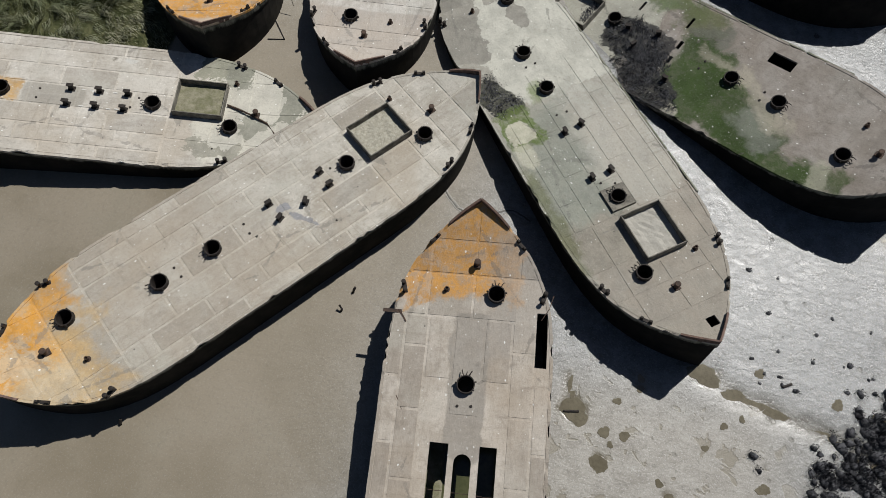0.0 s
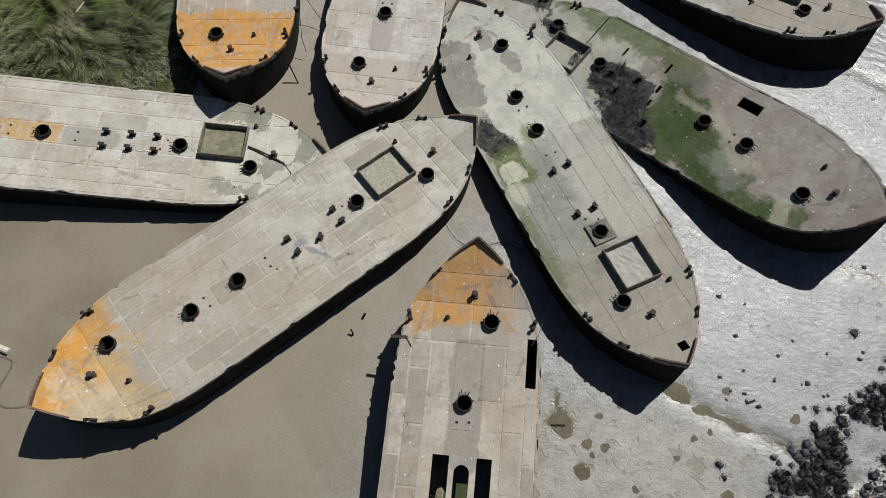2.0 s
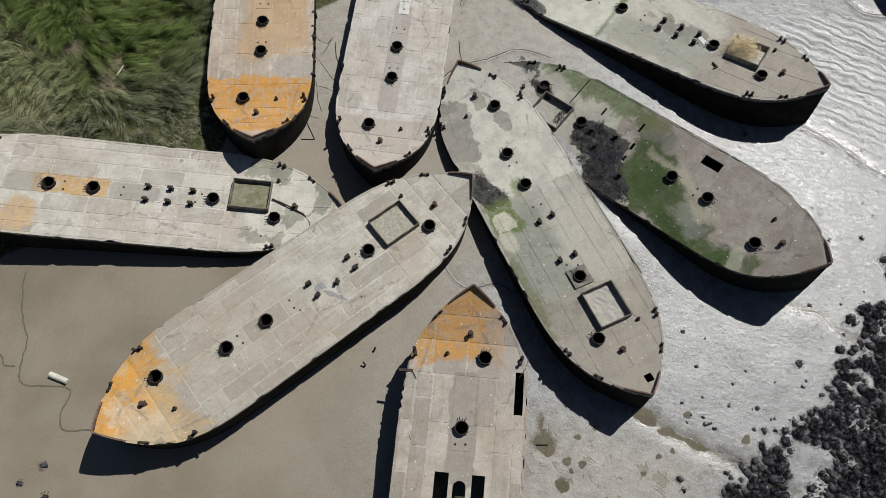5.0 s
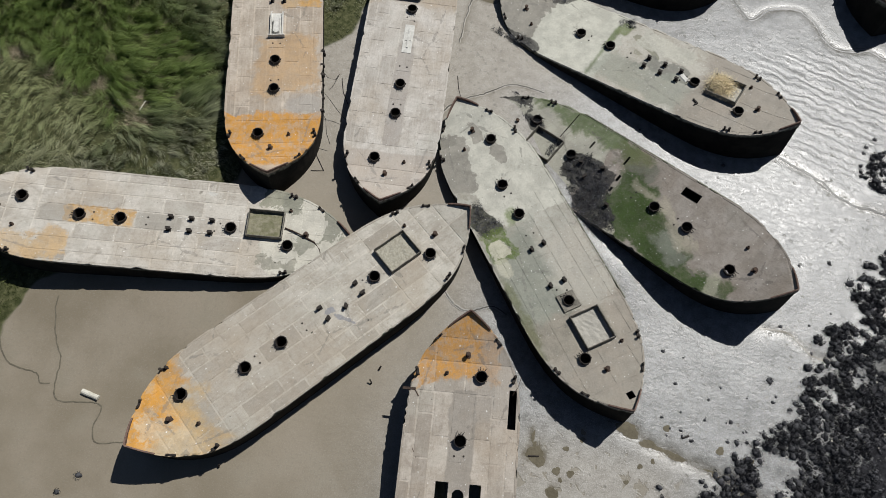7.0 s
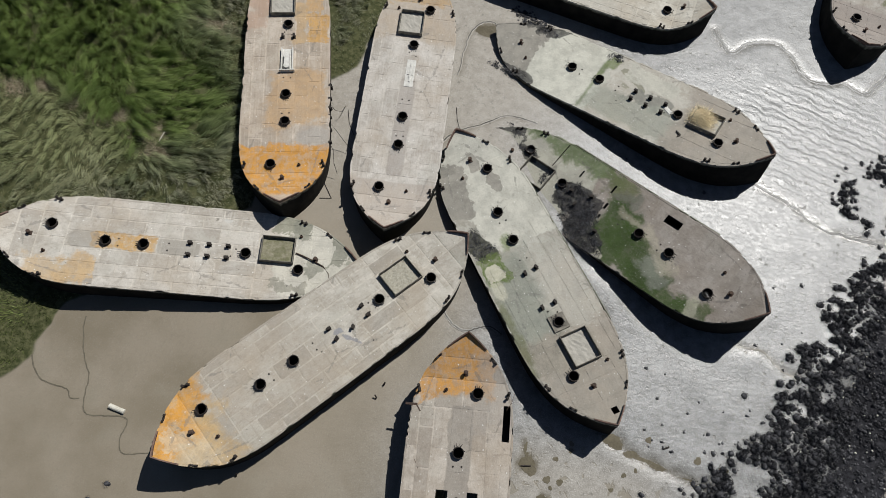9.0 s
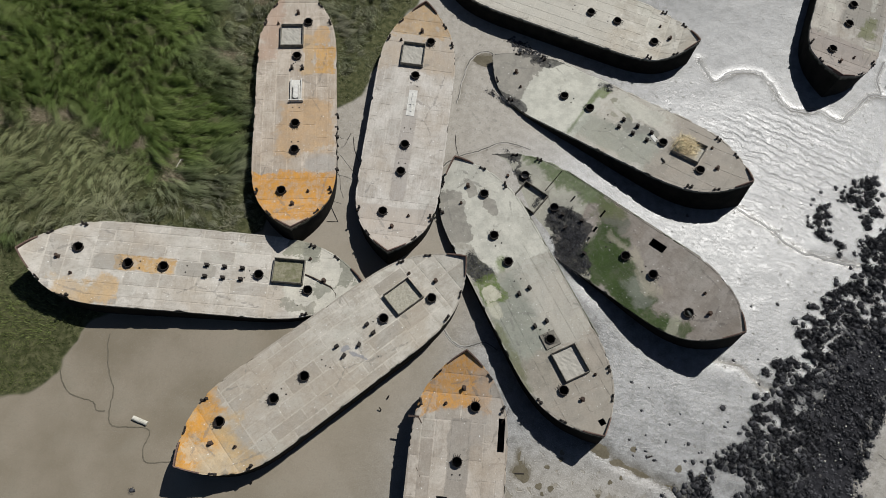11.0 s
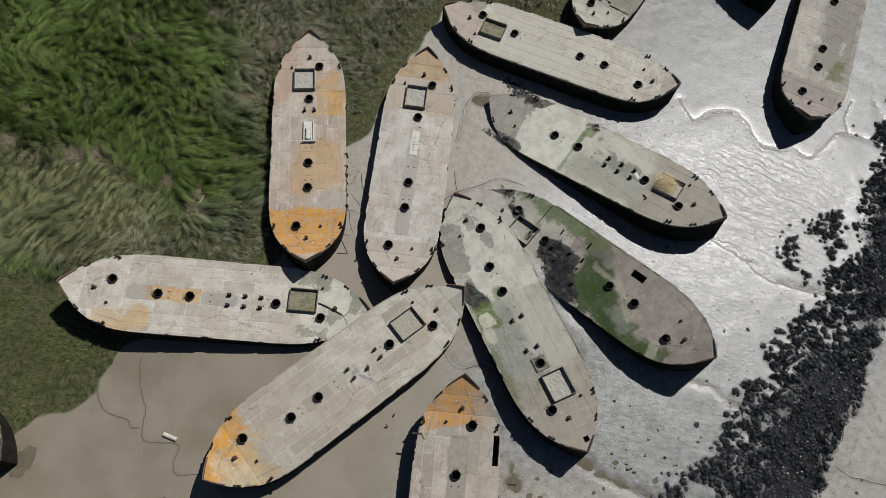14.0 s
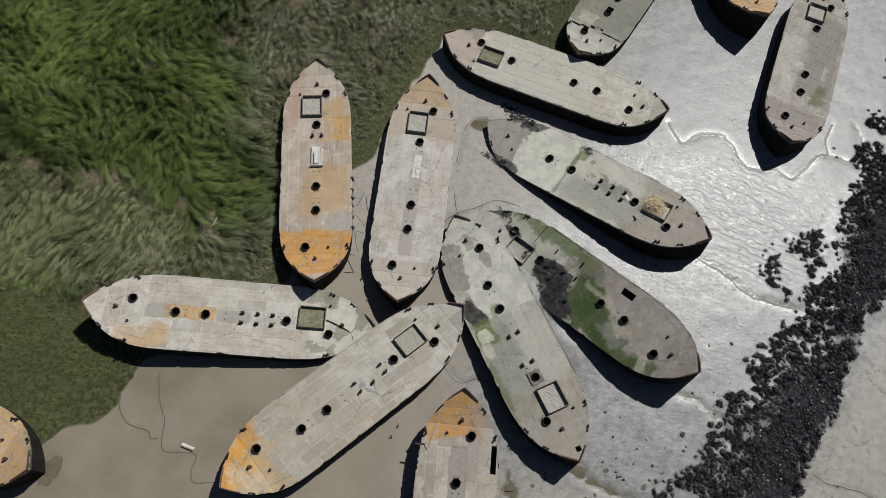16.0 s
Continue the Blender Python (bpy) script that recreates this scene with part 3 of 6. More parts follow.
# ---- ground: one sheet to the horizon, finer where the barges lie ----
def build_ground():
    fine_x, fine_y = np.arange(-66, 62, 0.33), np.arange(-34, 100, 0.33)
    ring = np.array([3, 8, 18, 40, 90, 200, 450, 1000, 2200.0])
    xs = np.concatenate([fine_x[0] - ring[::-1], fine_x, fine_x[-1] + ring])
    ys = np.concatenate([fine_y[0] - ring[::-1], fine_y, fine_y[-1] + ring])
    gx, gy = np.meshgrid(xs, ys, indexing="ij")
    gz = ground_height(gx, gy)
    nx, ny = gx.shape
    me = bpy.data.meshes.new("ground")
    me.vertices.add(nx * ny)
    me.vertices.foreach_set("co", np.stack([gx, gy, gz], -1).astype(np.float32).ravel())
    idx = np.arange(nx * ny).reshape(nx, ny)
    quads = np.stack([idx[:-1, :-1], idx[1:, :-1], idx[1:, 1:], idx[:-1, 1:]], -1).reshape(-1, 4)
    me.loops.add(quads.size)
    me.loops.foreach_set("vertex_index", quads.ravel().astype(np.int32))
    me.polygons.add(len(quads))
    me.polygons.foreach_set("loop_start", (np.arange(len(quads)) * 4).astype(np.int32))
    me.update(calc_edges=True)
    me.shade_smooth()
    cover = np.ones((nx, ny, 4), np.float32)
    cover[..., 0] = np.clip(0.5 + marsh_depth(gx, gy) / 2.0, 0, 1)
    cover[..., 1] = np.clip(0.5 + weed_depth(gx, gy) / 8.0, 0, 1)
    cover[..., 2] = pool_share(gx, gy)
    wet = np.zeros_like(gx)
    for line, width, _ in CREEKS:
        wet = np.maximum(wet, np.exp(-(from_line(gx, gy, line) / (1.2 * width)) ** 2) * 0.7)
    for (cx, cy), rx, ry in PONDS:
        r = np.hypot((gx - cx) / rx, (gy - cy) / ry) + 0.35 * (fbm(gx, gy, 1.5, 3, 13) - 0.5)
        wet = np.maximum(wet, np.clip((1.1 - r) * 4, 0, 1))
    wet *= 1 - 0.8 * cover[..., 2]
    a = me.attributes.new("cover", "FLOAT_COLOR", "POINT")
    a.data.foreach_set("color", cover.ravel())
    b = me.attributes.new("wet", "FLOAT", "POINT")
    b.data.foreach_set("value", wet.astype(np.float32).ravel())
    ob = part("ground", me, MUD, None)
    return tagged(ob, "grey-brown tidal mud foreshore with creeks and puddles", "mud", kind="structure")


build_ground()

# ---- the barge ----
TIP0, TIP1, HALF = -12.2, 13.45, 3.45
ROUND = [(-8.32, 0.96), (-4.44, 0.0), (-1.82, 0.0), (5.35, 0.0), (9.24, -0.94)]


KNOTS, RISES = [-12.2, -10.5, -9.1, 10.0, 11.5, 13.45], [1.15, 0.46, 0.08, 0.0, 0.12, 0.46]


def sheer(x):
    """How far the deck rises towards its ends."""
    return float(np.interp(x, KNOTS, RISES))


def sheered(shape):
    return [(x, y, z + sheer(x)) for x, y, z in shape[0]], shape[1]


def half_width(x):
    u = (x - 4.0) / (TIP1 - 4.0) if x > 4.0 else (-4.0 - x) / (-4.0 - TIP0) if x < -4.0 else 0.0
    return HALF * (1.0 - min(u, 1.0) ** 3.6)


def outline(inset=0.0, n=44):
    """The deck's edge, anticlockwise, closer points towards the ends."""
    mid, half = (TIP0 + TIP1) / 2, (TIP1 - TIP0) / 2 - inset
    xs = sorted([mid + half * math.sin(math.pi * (i / n - 0.5)) for i in range(n + 1)] + KNOTS[1:-1])
    low = [(x, -max(half_width(x) - inset, 0.0)) for x in xs]
    return low + [(x, -y) for x, y in low[-2:0:-1]]


def deck_shape(holes, inset, z0, z1):
    """The deck in strips between the knots of its sheer, each strip flat."""
    cuts = [TIP0 - 1] + KNOTS[1:-1] + [TIP1 + 1]
    ring, shapes = outline(inset), []
    for a, b in zip(cuts, cuts[1:]):
        loop = [q for q in ring if a - 1e-6 <= q[0] <= b + 1e-6]
        low, top = sorted(q for q in loop if q[1] <= 0), sorted((q for q in loop if q[1] > 0), reverse=True)
        inner = [h for h in holes if a < sum(q[0] for q in h) / len(h) < b]
        shapes.append(slab(low + top, inner, z0, z1))
    return sheered(join(*shapes))


def hull_shape():
    levels = [(-0.10, 1.0, 1.0), (-0.35, 1.0, 1.0), (-0.36, 0.996, 0.988), (-1.2, 0.996, 0.985), (-2.2, 0.995, 0.98), (-3.6, 0.992, 0.96)]
    ring = outline()
    p, f = [], []
    for z, sx, sy in levels:
        p += [(0.6 + (x - 0.6) * sx, y * sy, z + sheer(x) * max(0.0, 1 + z / 2.2)) for x, y in ring]
    n = len(ring)
    for k in range(len(levels) - 1):
        for i in range(n):
            j = (i + 1) % n
            f.append((k * n + j, k * n + i, (k + 1) * n + i, (k + 1) * n + j))
    f.append(tuple((len(levels) - 1) * n + i for i in range(n))[::-1])
    return p, f


def rim_shape(inset0, inset1, z0, z1, rng):
    """A low edge strip round the deck, chipped and uneven."""
    a, b = outline(inset0, 150), outline(inset1, 150)
    n = len(a)
    chip = np.convolve(rng.rand(n), [0.25, 0.5, 0.25], "same")
    drop = np.where(chip > 0.62, rng.uniform(0.02, 0.09, n), 0.0)
    bite = np.where(chip > 0.66, rng.uniform(0.02, 0.10, n), rng.uniform(0.0, 0.015, n))
    outer = [(x + (u - x) * k / 0.12, y + (v - y) * k / 0.12) for (x, y), (u, v), k in zip(a, b, bite)]
    p = [(*q, z0) for q in outer] + [(*q, z1 - d) for q, d in zip(outer, drop)] + [(*q, z1 - 0.4 * d) for q, d in zip(b, drop)] + [(*q, z0) for q in b]
    f = []
    for i in range(n):
        j = (i + 1) % n
        for k in range(3):
            f.append((k * n + i, k * n + j, (k + 1) * n + j, (k + 1) * n + i))
    return p, f


def panel_plan():
    """Corner rectangles of the deck's cast panels: x0, x1, y0, y1."""
    rows = []
    centre = [-7.2, -3.2, -0.6, 1.7, 4.3, 6.2]
    rows += [(a, b, -0.62, 0.62) for a, b in zip(centre, centre[1:])]
    even, odd = [-7.2, -4.6, -1.95, 0.7, 3.35, 6.2], [-7.2, -5.9, -3.3, -0.6, 2.0, 4.7, 6.2]
    for low, high, cuts in ((0.62, 1.75, even), (1.75, 2.72, odd), (2.72, 3.4, even)):
        for a, b in zip(cuts, cuts[1:]):
            rows += [(a, b, low, high), (a, b, -high, -low)]
    rows += [(6.2, 8.9, 1.6, 2.6), (6.2, 8.9, 2.6, 3.4), (6.2, 8.4, -1.9, -0.64), (6.2, 8.4, -3.4, -1.9)]
    for a, b in ((-7.2, -9.1), (-9.1, -10.5), (-10.5, -11.9)):
        rows += [(b, a, 0.0, 1.9), (b, a, -1.9, 0.0), (b, a, 1.9, 3.4), (b, a, -3.4, -1.9)]
    for a, b in ((8.4, 10.0), (10.0, 11.5), (11.5, 13.0)):
        rows += [(a, b, -1.9, 0.0), (a, b, -3.4, -1.9)]
    for a, b in ((8.9, 10.0), (10.0, 11.5), (11.5, 13.0)):
        rows += [(a, b, 0.0, 1.9), (a, b, 1.9, 3.4)]
    return rows


def panel_loop(x0, x1, y0, y1, gap=0.058):
    x0, x1, y0, y1 = x0 + gap, x1 - gap, y0 + gap, y1 - gap
    if (x0 < 8.6 < x1) and y0 < -0.6 < y1 and y1 < 0.0:
        return [(x0, y0), (x1, y0), (x1, y1), (8.93, y1), (8.93, -0.64), (x0, -0.64)]
    lim = lambda x: half_width(x) - 0.14  # noqa: E731
    xs = [x0 + (x1 - x0) * i / 6 for i in range(7)]
    if y1 > 0.0:
        top = [(x, min(y1, lim(x))) for x in xs if lim(x) > y0 + 0.05]
        if len(top) < 2:
            return None
        return [(top[0][0], y0), (top[-1][0], y0)] + top[::-1]
    low = [(x, max(y0, -lim(x))) for x in xs if -lim(x) < y1 - 0.05]
    if len(low) < 2:
        return None
    return low + [(low[-1][0], y1), (low[0][0], y1)]


PANELS = []
for row in panel_plan():
    loop = panel_loop(*row)
    if loop:
        # drop repeated points on straight runs
        kept = [q for i, q in enumerate(loop) if abs((q[0] - loop[i - 1][0]) * (loop[(i + 1) % len(loop)][1] - q[1]) - (q[1] - loop[i - 1][1]) * (loop[(i + 1) % len(loop)][0] - q[0])) > 1e-6]
        through_it = [circle(cx, cy, 0.345) for cx, cy in ROUND if inside(np.array(cx), np.array(cy), kept)]
        PANELS.append((row, kept, through_it, mesh("deck_panel", sheered(slab(kept, through_it, 0.0, 0.016)))))


def hull_mesh():
    """The hull, with each point's depth below the deck's edge for the tide line."""
    shape = hull_shape()
    me = mesh("hull", shape)
    n = len(outline())
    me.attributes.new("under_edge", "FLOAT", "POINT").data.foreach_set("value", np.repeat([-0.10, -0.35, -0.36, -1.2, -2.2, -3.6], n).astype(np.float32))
    return me


HULL_MESH = hull_mesh()
EDGE_RNG = np.random.RandomState(3)


def manhole_shape():
    ring = lathe([(0.365, 0.0), (0.355, 0.24), (0.37, 0.25), (0.37, 0.28), (0.33, 0.28), (0.325, -0.35)], 24)
    lugs = []
    for k in range(7):
        a = 2 * math.pi * k / 7 + 0.2
        lugs.append(moved(box(0.34, 0.39 + 0.03 * (k % 3), -0.022, 0.022, 0.12, 0.26, 0.006), Matrix.Rotation(a, 4, "Z")))
    for turn, long in ((164, 0.60), (183, 0.52), (203, 0.62)):
        lugs.append(moved(tube([(0.33, 0.0, 0.20), (0.5 * (0.33 + long), 0.015, 0.25), (long, 0.0, 0.16)], 0.022, 5), Matrix.Rotation(radians(turn), 4, "Z")))
    return join(ring, *lugs)


def bollard_shape(r=0.10, h=0.36):
    base = box(-0.19, 0.19, -0.16, 0.16, 0.0, 0.04, 0.02)
    return join(base, disc_top([(r * 1.25, 0.05), (r, 0.10), (r * 0.92, h * 0.75), (r * 1.35, h * 0.82), (r * 1.4, h * 0.95), (r * 1.1, h)], 14))


def twin_bollard_shape():
    base = box(-0.27, 0.27, -0.10, 0.10, 0.0, 0.04, 0.02)
    return join(base, *[disc_top([(0.075, 0.04), (0.07, 0.22), (0.098, 0.24), (0.098, 0.30), (0.06, 0.32)], 12, (dx, 0, 0)) for dx in (-0.17, 0.17)])


def pedestal_shape():
    return join(box(-0.17, 0.17, -0.13, 0.13, 0.0, 0.05), box(-0.13, 0.13, -0.06, 0.06, 0.05, 0.30, 0.015), box(-0.16, 0.16, -0.09, 0.09, 0.30, 0.35))


def stub_shape():
    return lathe([(0.13, 0.0), (0.13, 0.03), (0.085, 0.04), (0.085, 0.22), (0.055, 0.22), (0.05, 0.02)], 12)


def chock_shape():
    return join(box(-0.28, 0.28, -0.07, 0.07, 0.0, 0.06), box(-0.28, -0.12, -0.06, 0.06, 0.06, 0.22, 0.02), box(0.12, 0.28, -0.06, 0.06, 0.06, 0.22, 0.02))


def bulwark_shape(end, reach=1.0, high=0.26):
    """Two upright plates that meet at an end of the deck."""
    tip = TIP1 if end > 0 else TIP0
    shapes = []
    for side in (1, -1):
        pts = []
        for k in range(6):
            x = tip - end * (0.02 + reach * k / 5)
            pts.append(Vector((x, side * half_width(x), 0)))
        p, f = [], []
        for k, q in enumerate(pts):
            h = high * (1.0 - 0.55 * (k / 5) ** 2)
            inner = Vector((q.x - end * 0.07, q.y - side * 0.05, 0))
            p += [(q.x, q.y, -0.1), (q.x, q.y, h), (inner.x, inner.y, h), (inner.x, inner.y, -0.1)]
        for k in range(5):
            for m in range(4):
                a, b = 4 * k + m, 4 * k + (m + 1) % 4
                f.append((a, b, b + 4, a + 4) if side * end > 0 else (b, a, a + 4, b + 4))
        f += [(0, 1, 2, 3), (20, 21, 22, 23)]
        shapes.append((p, f))
    return join(*shapes)


SHARED = {"manhole": mesh("manhole_coaming", manhole_shape()), "bollard": mesh("bollard", bollard_shape()), "twin": mesh("twin_bollard", twin_bollard_shape()),
          "pedestal": mesh("pipe_support", pedestal_shape()), "stub": mesh("vent_stub", stub_shape()), "chock": mesh("mooring_chock", chock_shape()),
          "plug": mesh("drain_plug", disc_top([(0.06, 0.0), (0.06, 0.03), (0.045, 0.04)], 10)),
          "bow0": mesh("end_bulwark", sheered(bulwark_shape(-1))), "bow1": mesh("end_bulwark", sheered(bulwark_shape(1)))}


def fixed(name, key, parent, x, y, turn=0.0, material=RUST, z=0.018, tilt=0.0):
    ob = part(name, SHARED[key], material, parent)
    ob.matrix_basis = pose(x, y, z + sheer(x), tilt, 0, turn)
    return ob


def hatch(parent, fill, level=0.05):
    x0, x1, y0, y1, w, h = 6.38, 8.80, -0.53, 1.50, 0.065, 0.42
    coaming = part("hatch_coaming", join(box(x0, x1, y0, y0 + w, 0.0, h, 0.01), box(x0, x1, y1 - w, y1, 0.0, h, 0.01),
                                         box(x0, x0 + w, y0 + w, y1 - w, 0.0, h - 0.005, 0.01), box(x1 - w, x1, y0 + w, y1 - w, 0.0, h - 0.005, 0.01)), COAMING, parent, "raised square concrete hatch coaming")
    n = 10
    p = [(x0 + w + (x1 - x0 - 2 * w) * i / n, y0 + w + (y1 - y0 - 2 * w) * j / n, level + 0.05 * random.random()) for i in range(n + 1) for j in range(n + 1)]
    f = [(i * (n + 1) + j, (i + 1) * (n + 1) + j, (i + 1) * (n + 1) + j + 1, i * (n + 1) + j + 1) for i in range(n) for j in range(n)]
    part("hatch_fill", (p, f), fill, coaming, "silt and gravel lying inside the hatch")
    return coaming


def barge(where, layers, label, base=(0.425, 0.402, 0.352), fill=GRAVEL, openings=(), supports=(), skip=(), panel=0.16, streaks=0.5, fender=0, bare=(), level=0.05, ends=(0, 1), tip0=-12.2, half=3.45, clear_end=False, joint=1.0, grain=0.10):
    """One barge. where: x, y, z, and yaw, pitch, roll in degrees of its deck. openings: further holes in the deck. bare: x range with no panels."""
    global TIP0, HALF
    TIP0, HALF = tip0, half
    x, y, z, yaw, pitch, roll = where
    root = tagged(new("concrete_barge"), label, "barge", "stranded concrete barges")
    root.empty_display_size = 0.5
    root.matrix_basis = pose(x, y, z, roll, pitch, yaw)
    deck_mat = make_concrete("deck_concrete", (x, y, z), (radians(roll), radians(pitch), radians(yaw)), layers, base, panel, streaks, grain)
    joint_mat = make_concrete("joint_concrete", (x, y, z), (radians(roll), radians(pitch), radians(yaw)), layers, tuple(min(joint * c, 0.7) for c in base), 0.0, 0.5 * streaks, grain)
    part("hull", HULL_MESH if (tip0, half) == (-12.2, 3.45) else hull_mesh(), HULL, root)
    rounds = [circle(cx, cy, 0.345) for i, (cx, cy) in enumerate(ROUND) if i not in skip]
    deck = part("deck", deck_shape(rounds + [opening_loop(*o) for o in openings], 0.09, -0.11, 0.0), joint_mat, root)
    part("gunwale", sheered(rim_shape(-0.03, 0.11, -0.12, 0.022, EDGE_RNG)), deck_mat, root)
    for (x0, x1, y0, y1), loop, holes, me in PANELS:
        mx = (x0 + x1) / 2
        if any(a < mx < b for a, b in bare) or any(o[0] < x1 and o[1] > x0 and o[2] < y1 and o[3] > y0 for o in openings):
            continue
        part("deck_panel", me, deck_mat, deck)
    for i, (cx, cy) in enumerate(ROUND):
        if i not in skip:
            fixed("manhole_coaming", "manhole", root, cx, cy, 7 * i - 12, DARK_IRON, 0.0)
    for px, py in ((-3.62, 0.28), (-3.58, -0.27), (-0.12, 0.26), (-0.15, -0.29), (4.6, 0.3), (4.3, -0.3)):
        if not any(o[0] - 0.1 < px < o[1] + 0.1 and o[2] - 0.1 < py < o[3] + 0.1 for o in openings):
            fixed("drain_plug", "plug", root, px, py, 0, DARK_IRON, 0.008)
    if fill:
        hatch(root, fill, level)
    fixed("bollard", "bollard", root, -9.6, 0.05, 0)
    fixed("bollard", "bollard", root, 10.37, 0.0, 0)
    for side in (1, -1):
        if not clear_end:
            fixed("twin_bollard", "twin", root, -8.35, side * 2.96, side * -16, DARK_IRON)
            fixed("mooring_chock", "chock", root, -10.5, side * 1.85, side * 42, DARK_IRON)
        fixed("twin_bollard", "twin", root, 9.2, side * 2.9, side * -18, DARK_IRON)
        fixed("mooring_chock", "chock", root, 11.2, side * 2.03, side * -38, DARK_IRON)
    fixed("vent_stub", "stub", root, -8.4, -1.15)
    fixed("vent_stub", "stub", root, 9.13, 1.76)
    for e in ends:
        ob = fixed("end_bulwark", ("bow0", "bow1")[e], root, 0, 0, 0, BROWN_PLATE, 0)
        if e == 0:
            ob.matrix_basis = pose(tip0 + 12.2, 0, 0)
    for sx, sy, turn in supports:
        fixed("pipe_support", "pedestal", root, sx, sy, turn, DARK_IRON)
    for side in (1, -1) if fender == 2 else (fender,) if fender else ():
        for x0 in np.arange(-6.5, 6.6, 2.65):
            part("fender_rail", box(x0, x0 + 2.55, side * 3.47 - 0.06, side * 3.47 + 0.06, -0.10, 0.07, 0.02), FENDER, root)
    TIP0, HALF = -12.2, 3.45
    return root, deck_mat


# colours of stains and growth
ORANGE, RUSTY, PALE, GREY, GREEN, OLIVE, BLACK, DUN = (0.56, 0.27, 0.045), (0.52, 0.30, 0.08), (0.56, 0.54, 0.46), (0.27, 0.255, 0.22), (0.055, 0.085, 0.02), (0.14, 0.15, 0.07), (0.03, 0.03, 0.03), (0.36, 0.30, 0.23)
SLATE, CREAM, SILT, LEAF = (0.26, 0.27, 0.30), (0.50, 0.48, 0.38), (0.42, 0.415, 0.345), (0.037, 0.066, 0.014)
SIX = [(sx, sy, 0) for sx in (1.35, 2.7, 4.05) for sy in (0.42, -0.5)]

BARGE_A, _ = barge((-5.44, 9.82, 2.12, 49.9, -0.76, 0.53),
      [(-5, 0, 5, 4, 2.0, 1.0, DUN, 0.35), (-11, 0.6, 3.2, 3.6, 1.2, 1.4, (0.52, 0.36, 0.17), 0.8), (-10.6, 0.9, 1.5, 1.5, 0.9, 1.3, ORANGE, 0.95), (-9.0, 2.2, 1.3, 0.8, 0.8, 1.0, ORANGE, 0.8), (-11.4, -0.4, 0.5, 0.5, 0.5, 0.6, ORANGE, 0.8),
       (-9.9, -1.4, 0.9, 0.7, 0.5, 1.2, (0.52, 0.42, 0.28), 0.7), (-10.5, 0.2, 0.7, 0.8, 0.3, 1.6, (0.53, 0.46, 0.34), 0.6), (-8.2, 0.2, 1.0, 0.8, 0.8, 1.2, (0.50, 0.35, 0.17), 0.6), (1.65, -0.1, 0.5, 0.30, 0.05, 0.35, SLATE, 0.8), (2.2, -1.2, 0.95, 0.13, 0.05, 0.25, SLATE, 0.8, -62)],
      "grey concrete barge with orange lichen on one end", supports=[(4.08, 0.4, 10), (4.07, -0.42, 0), (1.31, 0.4, 0), (1.33, -0.5, 20), (2.7, -0.5, 40)], fill=GRAVEL, joint=1.1)
BARGE_B, _ = barge((-17.63, 14.68, 1.94, 8.8, 4.31, -1.04),
      [(-3.2, 0, 2.2, 0.62, 0.12, 0.3, RUSTY, 0.8), (-6.0, -2.4, 1.2, 1.0, 0.4, 0.9, (0.48, 0.32, 0.16), 0.6), (-6.0, 0, 1.0, 0.62, 0.1, 0.1, GREY, 0.5), (0.6, 0, 1.5, 0.62, 0.1, 0.1, GREY, 0.5),
       (10.6, 0, 2.8, 3.6, 0.3, 0.9, (0.57, 0.55, 0.47), 0.85), (8.4, 3.0, 1.5, 0.9, 0.05, 0.9, (0.23, 0.23, 0.17), 0.85), (9.2, 2.3, 0.6, 0.8, 0.04, 0.6, (0.25, 0.25, 0.20), 0.9), (12.2, 0.9, 0.6, 1.4, 0.05, 0.8, (0.25, 0.25, 0.20), 0.9), (10.6, -0.7, 0.8, 0.5, 0.05, 0.9, (0.26, 0.26, 0.21), 0.85), (8.8, -2.4, 1.2, 0.5, 0.05, 0.9, (0.27, 0.26, 0.21), 0.8),
       (-7, -2.6, 2.2, 0.9, 0.7, 1.2, (0.54, 0.38, 0.20), 0.7), (2.9, 2.6, 0.35, 0.2, 0.08, 0.3, (0.22, 0.20, 0.16), 0.8), (3.6, 2.5, 0.5, 0.25, 0.1, 0.4, (0.66, 0.65, 0.60), 0.8)],
      "pale concrete barge with a broken muddy end", base=(0.455, 0.43, 0.383), fill=MOSSY, supports=SIX, panel=0.16, joint=1.08)
BARGE_C, _ = barge((-13.70, 30.83, 2.31, 105.0, 0.95, 0.58),
      [(-10.5, 0, 4.0, 4, 0.15, 0.45, ORANGE, 0.95), (-11.9, 0, 0.6, 2, 0.3, 0.3, (0.45, 0.40, 0.34), 0.8), (5.0, -2.5, 1.4, 0.8, 0.1, 0.5, (0.54, 0.31, 0.09), 0.85), (8.0, -2.3, 1.0, 0.7, 0.1, 0.5, (0.52, 0.32, 0.13), 0.75), (5.6, -1.0, 2.0, 0.4, 0.2, 0.5, (0.50, 0.34, 0.17), 0.7), (-2.2, -1.0, 2.6, 2.2, 0.6, 1.0, (0.47, 0.31, 0.16), 0.75), (-5.8, -2.4, 1.0, 1.2, 0.5, 0.7, (0.36, 0.34, 0.31), 0.7),
       (9, 2.5, 4, 1.2, 0.6, 1.5, (0.42, 0.28, 0.2), 0.6)],
      "concrete barge with bright orange lichen at its end", base=(0.42, 0.37, 0.31), supports=[(4.05, 0.42, 0), (4.05, -0.5, 0)], fill=SAND, panel=0.12, joint=1.1, grain=0.32)
